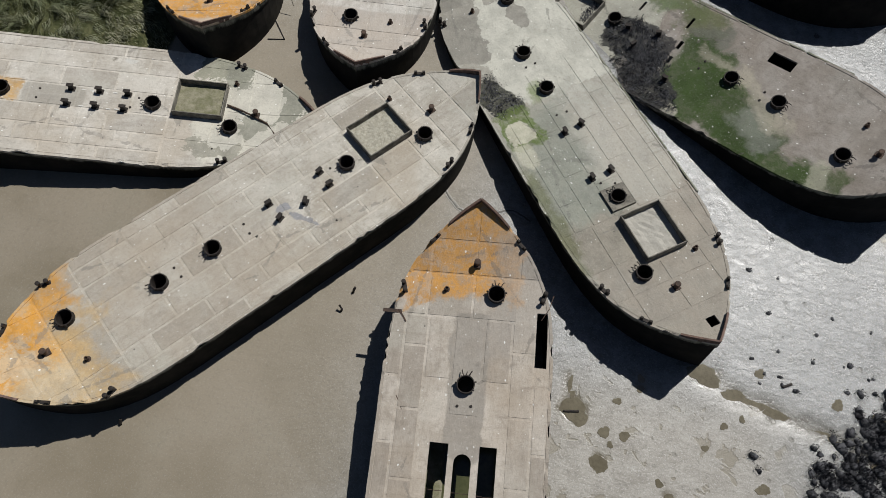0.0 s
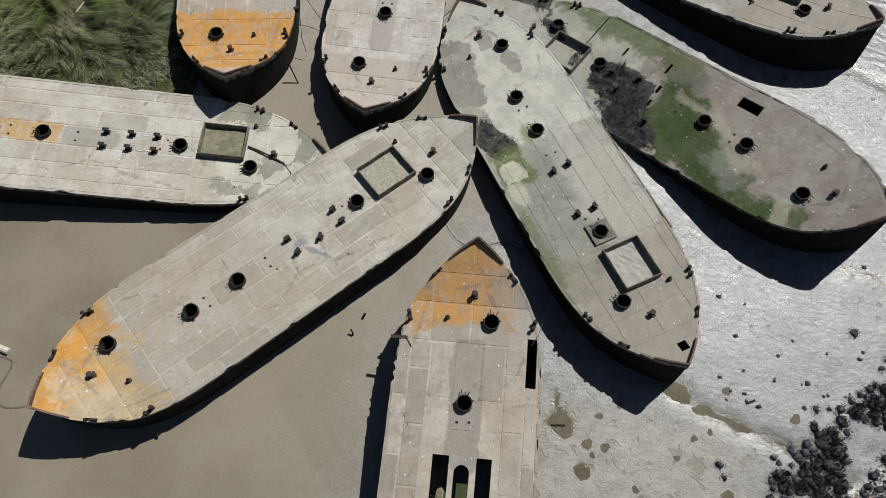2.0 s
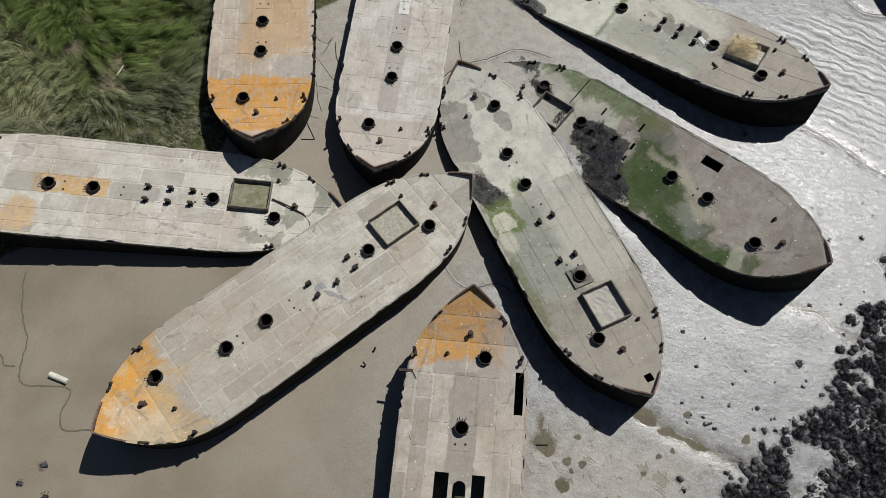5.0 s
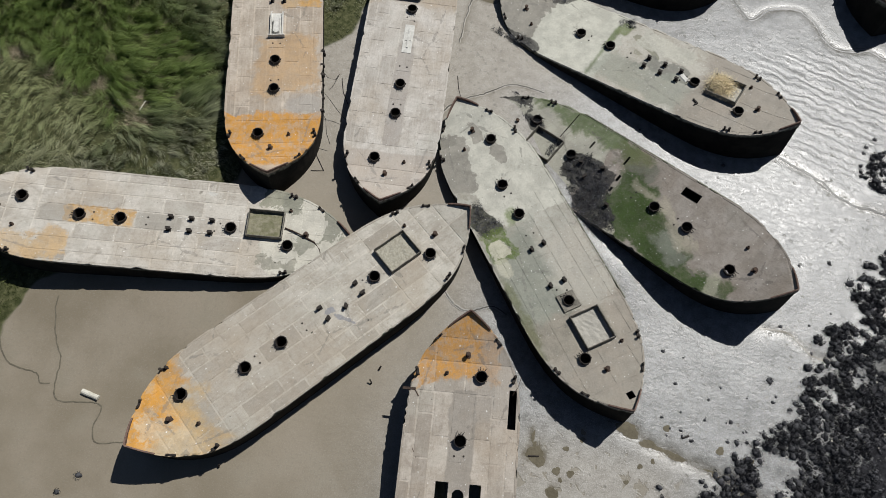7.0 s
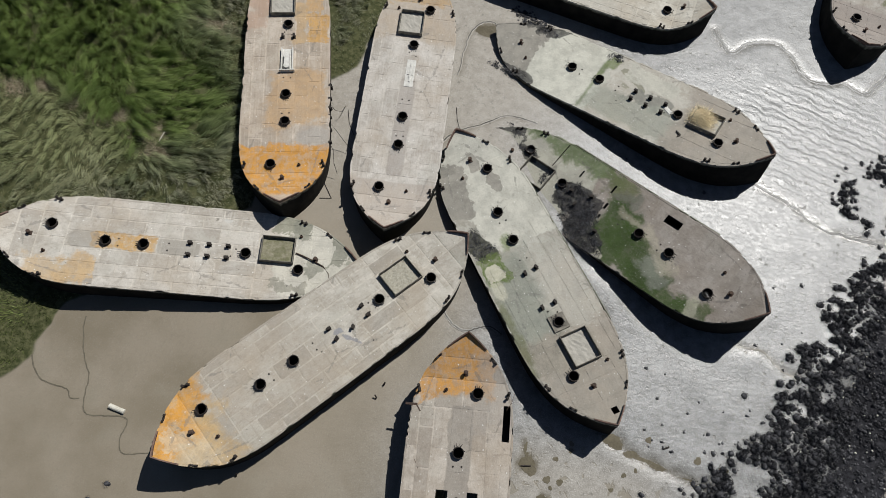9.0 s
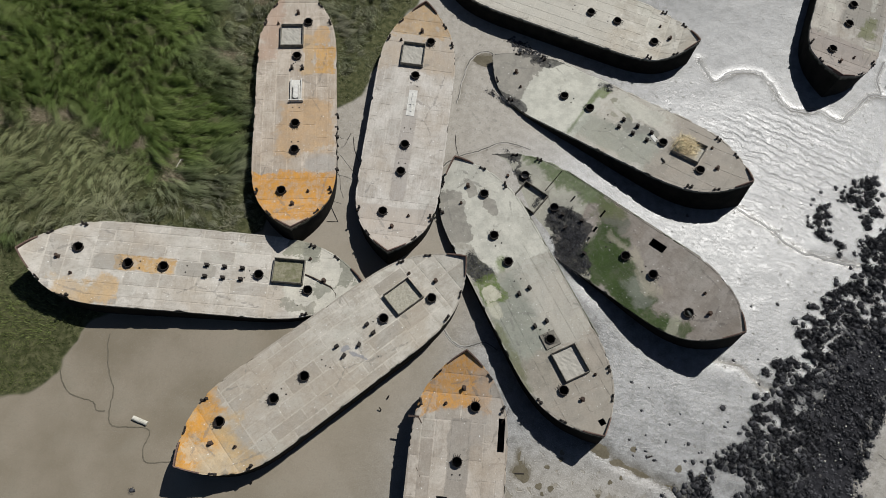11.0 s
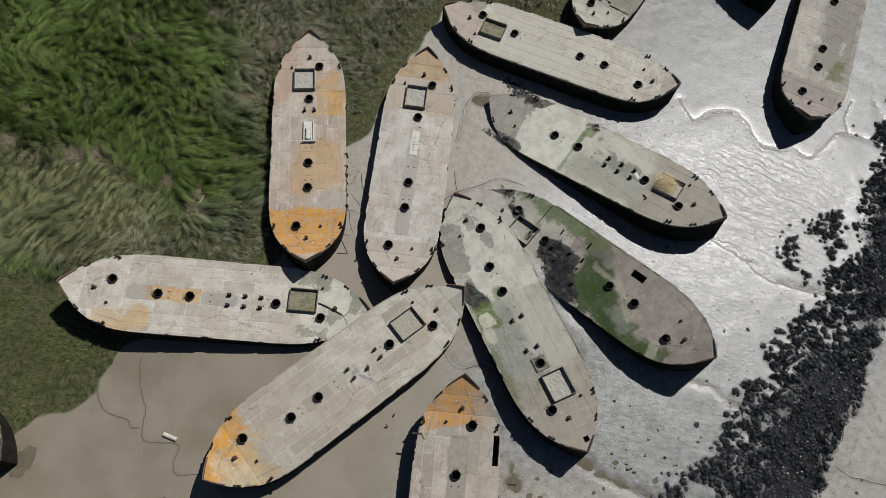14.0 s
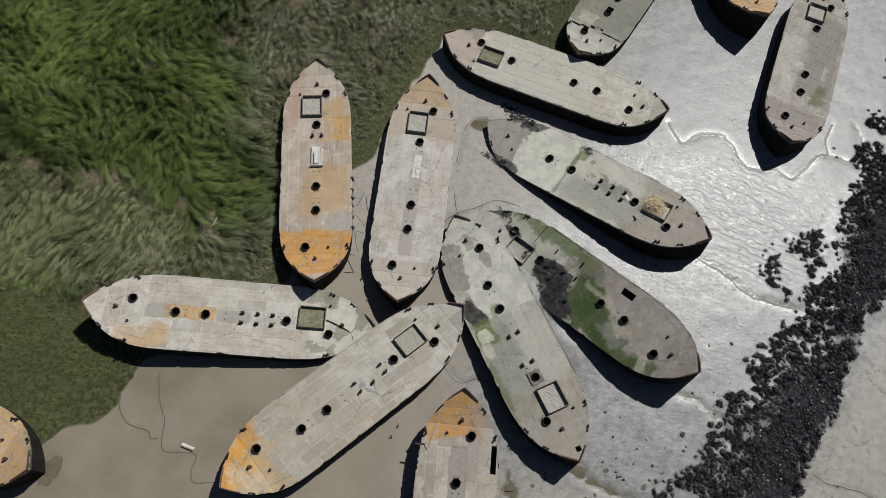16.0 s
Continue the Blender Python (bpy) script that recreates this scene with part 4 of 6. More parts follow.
BARGE_D, _ = barge((-3.96, 31.21, 1.99, 95.1, -0.82, 0.16),
      [(12, 0, 2.0, 3, 0.4, 1.6, (0.52, 0.29, 0.06), 0.85), (9.5, 0, 3.5, 4, 0.8, 1.0, (0.42, 0.34, 0.25), 0.6), (-2.6, 0, 4.6, 0.62, 0.1, 0.1, (0.33, 0.30, 0.27), 0.6), (-10.5, 0, 2.8, 4, 0.15, 0.15, (0.42, 0.36, 0.30), 0.6)],
      "light grey concrete barge with rusty end", base=(0.46, 0.435, 0.395), fill=SAND, streaks=0.35, panel=0.12, grain=0.26)
BARGE_E, _ = barge((7.67, 19.40, 1.61, -54.8, -4.36, 4.2),
      [(-6.6, 0.9, 5.2, 3.2, 0.10, 0.6, (0.53, 0.52, 0.45), 0.95), (-7.4, -2.3, 2.4, 1.1, 0.06, 0.5, GREY, 0.95, -15), (-7.2, 1.0, 0.85, 0.5, 0.05, 0.4, GREY, 0.92, 20), (-9.3, 0.2, 0.8, 0.45, 0.05, 0.4, GREY, 0.9),
       (3.8, -1.7, 4.8, 1.9, 1.0, 0.9, (0.255, 0.270, 0.225), 0.85), (4.5, 1.9, 4.0, 1.8, 0.8, 1.0, (0.46, 0.43, 0.37), 0.6), (10.5, 0.3, 4.4, 4, 1.0, 1.0, (0.30, 0.262, 0.215), 0.75), (5.2, -3.2, 3.4, 0.3, 0.3, 0.4, OLIVE, 0.7),
       (-2.4, -2.5, 1.4, 0.9, 0.10, 0.4, (0.06, 0.062, 0.045), 0.97, 20), (-1.9, -0.6, 0.6, 0.4, 0.3, 0.4, (0.17, 0.215, 0.09), 0.85), (-0.3, -2.4, 1.25, 0.95, 0.12, 0.4, (0.11, 0.155, 0.035), 0.9), (-0.05, -2.5, 0.7, 0.6, 0.06, 0.35, CREAM, 0.95), (1.5, -2.8, 0.75, 0.45, 0.2, 0.5, CREAM, 0.75)],
      "silted concrete barge with green weed along its edge", base=(0.375, 0.366, 0.322), fill=SAND, supports=[(0.9, 0.5, 20), (1.0, -0.45, 0), (3.9, 0.45, 10), (3.9, -0.55, 0)],
      openings=[(12.2, 12.65, 0.2, 0.65)], fender=1, panel=0.07, joint=0.94, level=0.02, bare=[(-13, -2.5)], ends=(0, 1))
BARGE_F, _ = barge((14.28, 24.25, 1.62, 149.57, 8.09, -9.6),
      [(8.0, -0.2, 4.6, 3.4, 0.4, 0.8, SILT, 0.88), (6.4, -2.9, 5.0, 0.75, 0.6, 0.9, (0.09, 0.13, 0.045), 0.85), (1.4, -2.4, 1.3, 1.0, 0.5, 0.8, (0.10, 0.115, 0.05), 0.85), (0.2, -1.6, 1.1, 0.8, 0.6, 0.8, (0.12, 0.125, 0.10), 0.8, 30),
       (-0.1, 1.1, 1.6, 2.4, 0.4, 0.6, LEAF, 0.97), (-2.8, 1.7, 3.0, 1.5, 0.5, 0.7, LEAF, 0.96, -28), (-5.0, 2.9, 2.9, 0.7, 0.4, 0.5, LEAF, 0.95), (-7.9, 2.5, 1.4, 0.6, 0.5, 0.8, LEAF, 0.85), (-4.5, 1.9, 1.2, 0.55, 0.5, 0.8, (0.20, 0.21, 0.175), 0.75, -30),
       (-3.6, 0.1, 2.2, 0.40, 0.4, 0.7, (0.36, 0.33, 0.26), 0.75, -36), (-1.2, -0.6, 1.5, 0.25, 0.3, 0.5, (0.36, 0.33, 0.26), 0.6, -5), (0.5, 3.0, 1.3, 0.35, 0.08, 0.25, (0.42, 0.40, 0.32), 0.9, -15), (-8.0, 2.4, 0.4, 0.8, 0.2, 0.4, CREAM, 0.5, 20),
       (3.5, 0.6, 2.0, 1.25, 0.10, 0.5, BLACK, 0.97), (1.7, 2.5, 1.7, 1.1, 0.10, 0.5, BLACK, 0.97, -25), (11.8, -1.5, 1.4, 0.6, 0.10, 0.5, BLACK, 0.9, 20), (9.4, -0.6, 1.0, 0.4, 0.10, 0.4, BLACK, 0.85)],
      "half-sunk concrete barge covered in green algae", base=(0.25, 0.228, 0.203), fill=DARK_FILL, level=-0.45, supports=[(2.8, -0.4, 30), (3.5, 0.9, 70), (4.4, 0.1, 20), (0.9, 1.8, 0)],
      openings=[(-3.95, -2.65, -2.65, -1.95), (6.95, 7.03, -3.2, -0.8), (4.58, 4.72, -1.95, -1.3), (1.78, 1.93, -2.35, -1.6), (1.42, 1.62, -0.75, -0.2), (1.35, 1.52, 0.35, 0.85)],
      fender=-1, panel=0.12, bare=[(-13, 14)], ends=(0,), tip0=-12.4, clear_end=True)
BARGE_G, _ = barge((13.14, 36.76, 1.40, -23.0, -7.6, -0.71),
      [(-4.8, 0, 3.4, 3.9, 0.08, 0.7, (0.54, 0.535, 0.46), 0.97), (-10.4, 0, 2.6, 4, 0.08, 0.7, (0.27, 0.255, 0.22), 0.97), (-2.15, -0.4, 0.16, 3.1, 0.25, 0.25, (0.12, 0.16, 0.06), 0.88), (-1.6, 2.3, 0.5, 0.7, 0.2, 0.4, (0.13, 0.165, 0.06), 0.85), (0.7, 1.5, 1.7, 0.32, 0.08, 0.35, (0.24, 0.235, 0.175), 0.88, -28), (0.5, 0.6, 0.7, 0.3, 0.06, 0.4, (0.27, 0.26, 0.20), 0.85), (2.2, 2.2, 2.4, 0.9, 0.10, 0.7, (0.50, 0.49, 0.42), 0.85),
       (2.7, 0.2, 2.0, 0.8, 0.15, 0.7, (0.19, 0.19, 0.165), 0.85), (2.0, -1.8, 4.2, 1.5, 1.0, 1.0, (0.285, 0.30, 0.25), 0.75), (9.5, 0, 4.2, 4, 0.8, 0.9, (0.32, 0.285, 0.24), 0.8), (-10, 2.8, 3.2, 0.7, 0.12, 0.6, BLACK, 0.85), (-9.5, -3.2, 3.0, 0.6, 0.12, 0.5, BLACK, 0.9)],
      "silted concrete barge with straw in its hatch", base=(0.40, 0.385, 0.34), fill=SAND, supports=SIX, skip=(0,), bare=[(-13, 6.5)], panel=0.08, joint=1.04, ends=(1,), half=3.58)
barge((8.40, 48.12, 1.94, 169.5, 0.23, 0.99),
      [(11.5, 0.5, 2.6, 3.5, 0.4, 1.0, (0.42, 0.34, 0.28), 0.8), (2, 0, 6.0, 3.4, 1.2, 1.2, (0.50, 0.48, 0.42), 0.6), (10.5, -2.4, 1.2, 1.0, 0.2, 1.0, (0.22, 0.22, 0.2), 0.6)],
      "pale grey concrete barge lying at the marsh edge", base=(0.46, 0.44, 0.385), fill=MOSSY, panel=0.07, joint=1.05)
BARGE_I, _ = barge((35.87, 56.88, 2.06, 78.2, 0.18, 0.50),
      [(-1.5, 2.3, 5.0, 1.2, 0.25, 0.4, (0.47, 0.44, 0.385), 0.85), (1.5, -1.3, 6.0, 1.9, 0.4, 0.6, (0.25, 0.235, 0.205), 0.75), (-0.7, 0.8, 0.6, 0.45, 0.06, 0.3, (0.52, 0.50, 0.44), 0.9), (-3.1, 1.9, 0.5, 0.4, 0.06, 0.3, (0.54, 0.52, 0.45), 0.9), (-0.9, -2.0, 0.9, 0.25, 0.1, 0.3, (0.42, 0.41, 0.36), 0.8),
       (-3.9, -2.0, 1.5, 0.8, 0.3, 0.6, OLIVE, 0.8), (-7.2, -2.5, 0.8, 0.7, 0.10, 0.4, CREAM, 0.85), (-9.6, 0.3, 3.0, 4, 0.15, 0.3, (0.31, 0.27, 0.24), 0.8)],
      "brownish grey concrete barge on bright wet mud", base=(0.345, 0.325, 0.290), fill=SAND, panel=0.06, joint=0.96)
BARGE_K, _ = barge((5.89, 0.33, 2.16, -84.0, 4.45, 3.4),
      [(-10.2, -0.9, 2.2, 2.7, 0.5, 1.2, ORANGE, 0.85), (-4.5, 0, 3.0, 0.75, 0.1, 0.2, (0.25, 0.23, 0.20), 0.65), (-8.5, 2.4, 2.5, 1.6, 0.8, 0.9, (0.36, 0.33, 0.29), 0.6)],
      "concrete barge with broken deck and orange lichen", base=(0.410, 0.372, 0.322), fill=None, skip=(2, 3),
      openings=[(-2.1, 2.6, -1.22, -0.47), (-1.75, 2.6, -0.22, 0.47, True), (-2.1, 2.6, 0.76, 1.44), (-7.7, -5.4, 2.72, 3.2)], bare=[(6.0, 9.0)], joint=1.06)
barge((14.47, 62.55, 1.9, 68.5, 0.0, 0.0),
      [(-10.2, 0, 2.6, 4, 0.2, 0.5, (0.46, 0.45, 0.385), 0.85), (-3, 0, 4.2, 4, 0.5, 1.2, (0.22, 0.22, 0.175), 0.75), (-6.4, 1.8, 0.8, 1.0, 0.15, 0.5, CREAM, 0.6)],
      "weathered concrete barge with a cracked deck", base=(0.28, 0.27, 0.235), fill=GRAVEL, openings=[(-4.1, -3.4, -0.35, 0.4), (-8.0, -7.72, 1.75, 2.85), (-7.78, -7.5, 0.75, 1.72), (-7.42, -7.05, 0.15, 0.72), (-7.15, -6.85, -0.75, 0.12), (-7.42, -7.2, -1.95, -0.8), (-7.36, -7.22, -3.0, -2.0)], panel=0.2)
barge((26.0, 71.9, 3.2, 110.3, 0.0, 0.0), [(-11, 0.5, 4.0, 4, 0.5, 1.2, (0.54, 0.30, 0.08), 0.75)], "concrete barge with orange lichen, partly hidden by others", fill=GRAVEL)
barge((-40.55, 0.88, 1.9, 170.0, 0.0, 0.0), [(-11, 0.5, 4.5, 4, 0.5, 1.2, (0.54, 0.31, 0.10), 0.8)], "orange-stained concrete barge end at the edge of the marsh", fill=GRAVEL)

# ---- fittings of single barges ----
DECKED = 0.018


part("manhole_base", slab([(4.72, -0.60), (5.95, -0.60), (5.95, 0.60), (4.72, 0.60)], [circle(5.35, 0, 0.37)], 0.0, 0.16), COAMING, BARGE_E, "raised square concrete base of a manhole")

# low plinth with a tank between the manholes
tank = join(box(0.75, 2.05, -0.24, 0.24, 0.18, 0.50, 0.05), moved(lathe([(0.0, 0.0), (0.24, 0.0), (0.24, 0.34), (0.0, 0.36)], 14), Matrix.Translation((0.78, 0.0, 0.16))))
plinth = part("plinth", join(box(0.45, 2.75, -0.48, 0.48, 0.0, 0.12, 0.02), box(0.45, 2.75, -0.48, -0.40, 0.12, 0.30), box(0.45, 2.75, 0.40, 0.48, 0.12, 0.30), box(0.42, 0.50, -0.62, 0.62, 0.0, 0.36)), LIMEWASH, BARGE_C, "pale flaking steel plinth")
plinth.matrix_basis = pose(0, 0, DECKED)
part("tank", tank, LIMEWASH, plinth, "small pale rounded tank")
frame_d = part("pump_base", join(box(1.15, 3.85, -0.40, 0.34, 0.0, 0.07, 0.01), box(1.6, 3.5, -0.14, 0.02, 0.07, 0.14, 0.01), box(2.3, 2.7, -0.3, 0.2, 0.07, 0.12, 0.01)), LIMEWASH, BARGE_D, "low white-painted steel pump base")
frame_d.matrix_basis = pose(0, 0, DECKED)

# drain plugs and small holes
for root, x0, y0, r0 in ((BARGE_A, 0.0, -0.55, 0.14), (BARGE_E, -3.8, -0.55, 0.12), (BARGE_A, -3.0, -0.5, 0.13), (BARGE_B, -9.0, -1.9, 0.0), (BARGE_A, 3.3, -2.1, 0.0), (BARGE_G, 0.4, -1.2, 0.0), (BARGE_B, 10.9, -1.0, 0.0), (BARGE_B, 8.6, -2.2, 0.0)):
    if r0:
        part("plug_seat", disc_top([(r0, 0.0), (r0, 0.028), (r0 * 0.8, 0.032)], 14, (x0, y0, 0.010)), COAMING, root)
    part("drain_plug", disc_top([(0.05, 0.0), (0.05, 0.035), (0.04, 0.04)], 10, (x0, y0, 0.014)), DARK_IRON, root)

# the broken deck: bilge water and bare reinforcing bars under the slots
part("bilge_water", box(-3.2, 4.0, -2.6, 2.6, -1.75, -1.6), WATER, BARGE_K, "still green water inside the hull")
part("bilge_silt", box(-2.8, 3.4, -1.5, -0.62, -1.6, -1.45, 0.1), MOSSY, BARGE_K)
for y0, y1 in ((-1.22, -0.47), (-0.22, 0.47), (0.76, 1.44)):
    for k in range(9):
        x0 = -0.3 + 0.30 * k + random.uniform(-0.05, 0.05)
        part("reinforcing_bar", tube([(x0, y0 - 0.02, -0.06), (x0 + 0.02, (y0 + y1) / 2, -0.09), (x0 + 0.01, y1 + 0.02, -0.05)], 0.011, 5), RUST, BARGE_K)
part("twisted_plate", join(box(-7.35, -7.2, -3.75, -2.95, 0.05, 0.09), moved(box(-0.3, 0.3, -0.03, 0.03, 0, 0.05), pose(-7.1, -2.9, 0.06, 0, 0, 35))), RUST, BARGE_K, "bent rusty iron bar at the deck edge")
part("twisted_cable", tube([(-4.6, -3.2, 0.04), (-4.0, -2.9, 0.05), (-3.4, -2.55, 0.04), (-3.0, -2.4, 0.04)], 0.025), RUST, BARGE_K)

# rusted brackets along one side
for bx in (-6.3, -5.2, -3.9, -3.1, -2.2, -0.9):
    part("side_bracket", moved(join(box(-0.16, 0.16, -0.10, 0.12, -0.25, 0.06, 0.02), box(-0.05, 0.05, -0.22, -0.06, -0.5, -0.05)), pose(bx, -3.46, 0.02, 0, 0, 40 * bx)), DARK_IRON, BARGE_C)

# loose wires hanging over that side
for pts in ([(-4.4, -3.35, 0.03), (-4.9, -3.9, -0.5), (-5.5, -4.5, -1.2), (-6.0, -5.0, -1.6), (-5.9, -5.6, -1.75)], [(-2.6, -3.35, 0.03), (-2.9, -3.8, -0.6), (-2.5, -4.3, -1.4), (-1.6, -4.6, -1.8)],
            [(-6.1, -3.3, 0.03), (-6.9, -3.7, -0.3), (-7.7, -3.7, -0.9), (-8.2, -3.9, -1.6)]):
    part("loose_wire", tube(pts, 0.02, 5), DARK_IRON, BARGE_C)
for pts in ([(-9.6, 2.5, 0.05), (-9.0, 2.9, 0.06), (-8.2, 2.7, 0.05), (-8.0, 2.3, 0.05)], [(-7.4, 2.9, 0.05), (-7.9, 3.2, 0.1), (-8.6, 3.4, -0.2)]):
    part("loose_wire", tube(pts, 0.018, 5), RUST, BARGE_K)

# broken pipe and rail on the muddy end
part("bent_rail", tube([(8.9, 0.4, 0.1), (9.6, 0.15, 0.12), (10.4, -0.2, 0.14), (11.0, -0.5, 0.12), (11.4, -1.0, 0.1), (11.55, -1.6, 0.06)], 0.05), RUST, BARGE_B, "bent rusty rail lying on the deck")
part("kerb_strip", box(11.3, 13.2, 0.2, 0.34, 0.0, 0.12), EDGE, BARGE_B)
for k, (x0, y0) in enumerate([(1.8, 0.46), (2.2, 0.46), (3.3, 0.45), (1.9, -0.52), (3.2, -0.54), (3.6, -0.5)]):
    part("pale_stopper", box(x0, x0 + 0.22, y0 - 0.03, y0 + 0.03, 0.018, 0.06), LIMEWASH, BARGE_B)
part("white_sheet", moved(box(-0.42, 0.42, -0.22, 0.22, 0.0, 0.05, 0.06), pose(4.45, 0.1, 0.03, 0, 0, -28)), LIMEWASH, BARGE_G, "crumpled white sheet on the deck")
part("snapped_iron", moved(join(box(-0.4, 0.1, -0.05, 0.05, 0, 0.12), box(0.05, 0.13, -0.28, 0.05, 0, 0.12)), pose(6.3, -1.7, 0.02, 0, 0, -30)), DARK_IRON, BARGE_G)


# ---- growth and litter ----
def mass(name, points, faces, material, label, category, loops=3):
    """One mesh of very many small pieces from arrays."""
    me = bpy.data.meshes.new(name)
    me.vertices.add(len(points))
    me.vertices.foreach_set("co", np.asarray(points, np.float32).ravel())
    me.loops.add(faces.size)
    me.loops.foreach_set("vertex_index", faces.ravel().astype(np.int32))
    me.polygons.add(len(faces))
    me.polygons.foreach_set("loop_start", (np.arange(len(faces)) * faces.shape[1]).astype(np.int32))
    me.update(calc_edges=True)
    ob = part(name, me, material, None)
    return tagged(ob, label, category, kind="stuff")


def blades(x, y, z, high, wide, angle, lean, rng):
    """Curved tapering blades: five points and three triangles each."""
    n = len(x)
    dx, dy = np.cos(angle), np.sin(angle)
    face = rng.uniform(0, 2 * math.pi, n)
    wx, wy = np.cos(face) * wide / 2, np.sin(face) * wide / 2
    out, up = high * np.sin(lean), high * np.cos(lean)
    p = np.empty((n, 5, 3))
    p[:, 0] = np.stack([x - wx, y - wy, z - 0.03], -1)
    p[:, 1] = np.stack([x + wx, y + wy, z - 0.03], -1)
    mx, my, mz = x + 0.38 * out * dx, y + 0.38 * out * dy, z + 0.62 * up
    p[:, 2] = np.stack([mx + 0.8 * wx, my + 0.8 * wy, mz], -1)
    p[:, 3] = np.stack([mx - 0.8 * wx, my - 0.8 * wy, mz], -1)
    p[:, 4] = np.stack([x + out * dx, y + out * dy, z + up], -1)
    k = 5 * np.arange(n)[:, None]
    tri = np.concatenate([k + [0, 1, 2], k + [0, 2, 3], k + [3, 2, 4]], 1).reshape(-1, 3)
    return p.reshape(-1, 3), tri


def barge_clear(x, y, margin=0.1):
    """True where no barge stands."""
    free = np.ones(len(x), bool)
    for ob in list(scene.objects):
        if ob.name.startswith("concrete_barge"):
            m = ob.matrix_basis.inverted()
            lx, ly = m[0][0] * x + m[0][1] * y + m[0][3], m[1][0] * x + m[1][1] * y + m[1][3]
            u = np.where(lx > 4, (lx - 4) / (TIP1 - 4), np.where(lx < -4, (-4 - lx) / (-4 - TIP0), 0))
            free &= ~((np.abs(ly) < HALF * (1 - np.clip(u, 0, 1) ** 3.6) + margin) & (u < 1))
    return free


BARE = [(-26.2, 25.1, 1.1), (-23.2, 24.2, 1.3), (-35.0, 40.2, 1.0), (-32.0, 41.0, 1.2), (-21.9, 35.5, 1.7), (-38.5, 24.9, 1.2), (-35.2, 25.9, 1.2), (-23.5, 32.0, 0.9), (-27.5, 45.4, 1.2), (-41.5, 26.0, 1.0), (-33.2, 26.6, 1.0), (-29.8, 25.7, 0.9), (-27.8, 24.6, 0.9), (-22.0, 22.6, 1.0), (-11.8, 50.6, 1.0), (-22.1, 52.0, 1.2), (-20.1, 49.7, 0.9), (-12.0, 45.9, 0.7), (-15.0, 54.0, 0.8), (-20.7, 42.8, 0.9)]


SAGE = [(-60, 27), (-43.2, 25.8), (-39.8, 25.7), (-36.4, 25.6), (-33.4, 26.6), (-30.4, 26.0), (-27.6, 24.5), (-25.4, 24.4), (-23.0, 22.5), (-24.3, 19.9), (-26.4, 17.1), (-38.2, 14.0), (-60, 13)]
GREY = [(-31, 80), (-28.5, 52), (-26.9, 44.1), (-24.2, 39.5), (-23.2, 34.6), (-19.4, 31.3), (-17.5, 29.4), (-17.5, 24), (-24, 21), (-34, 16.0), (-30, 12), (0, 12), (30, 40), (60, 80)]


def seen_marsh(x, y):
    return (x > -36 - 0.47 * (y + 5)) & (y < 66 + 0.26 * x) & inside(x, y, MARSH)


def worn_share(x, y):
    worn = np.zeros(len(x))
    for cx, cy, r in BARE:
        worn = np.maximum(worn, 1.05 - np.hypot(x - cx, (y - cy) * 1.3) / r + 0.9 * (fbm(x, y, 0.9, 3, 27) - 0.5))
    return np.clip(worn * 2.2, 0, 0.95)


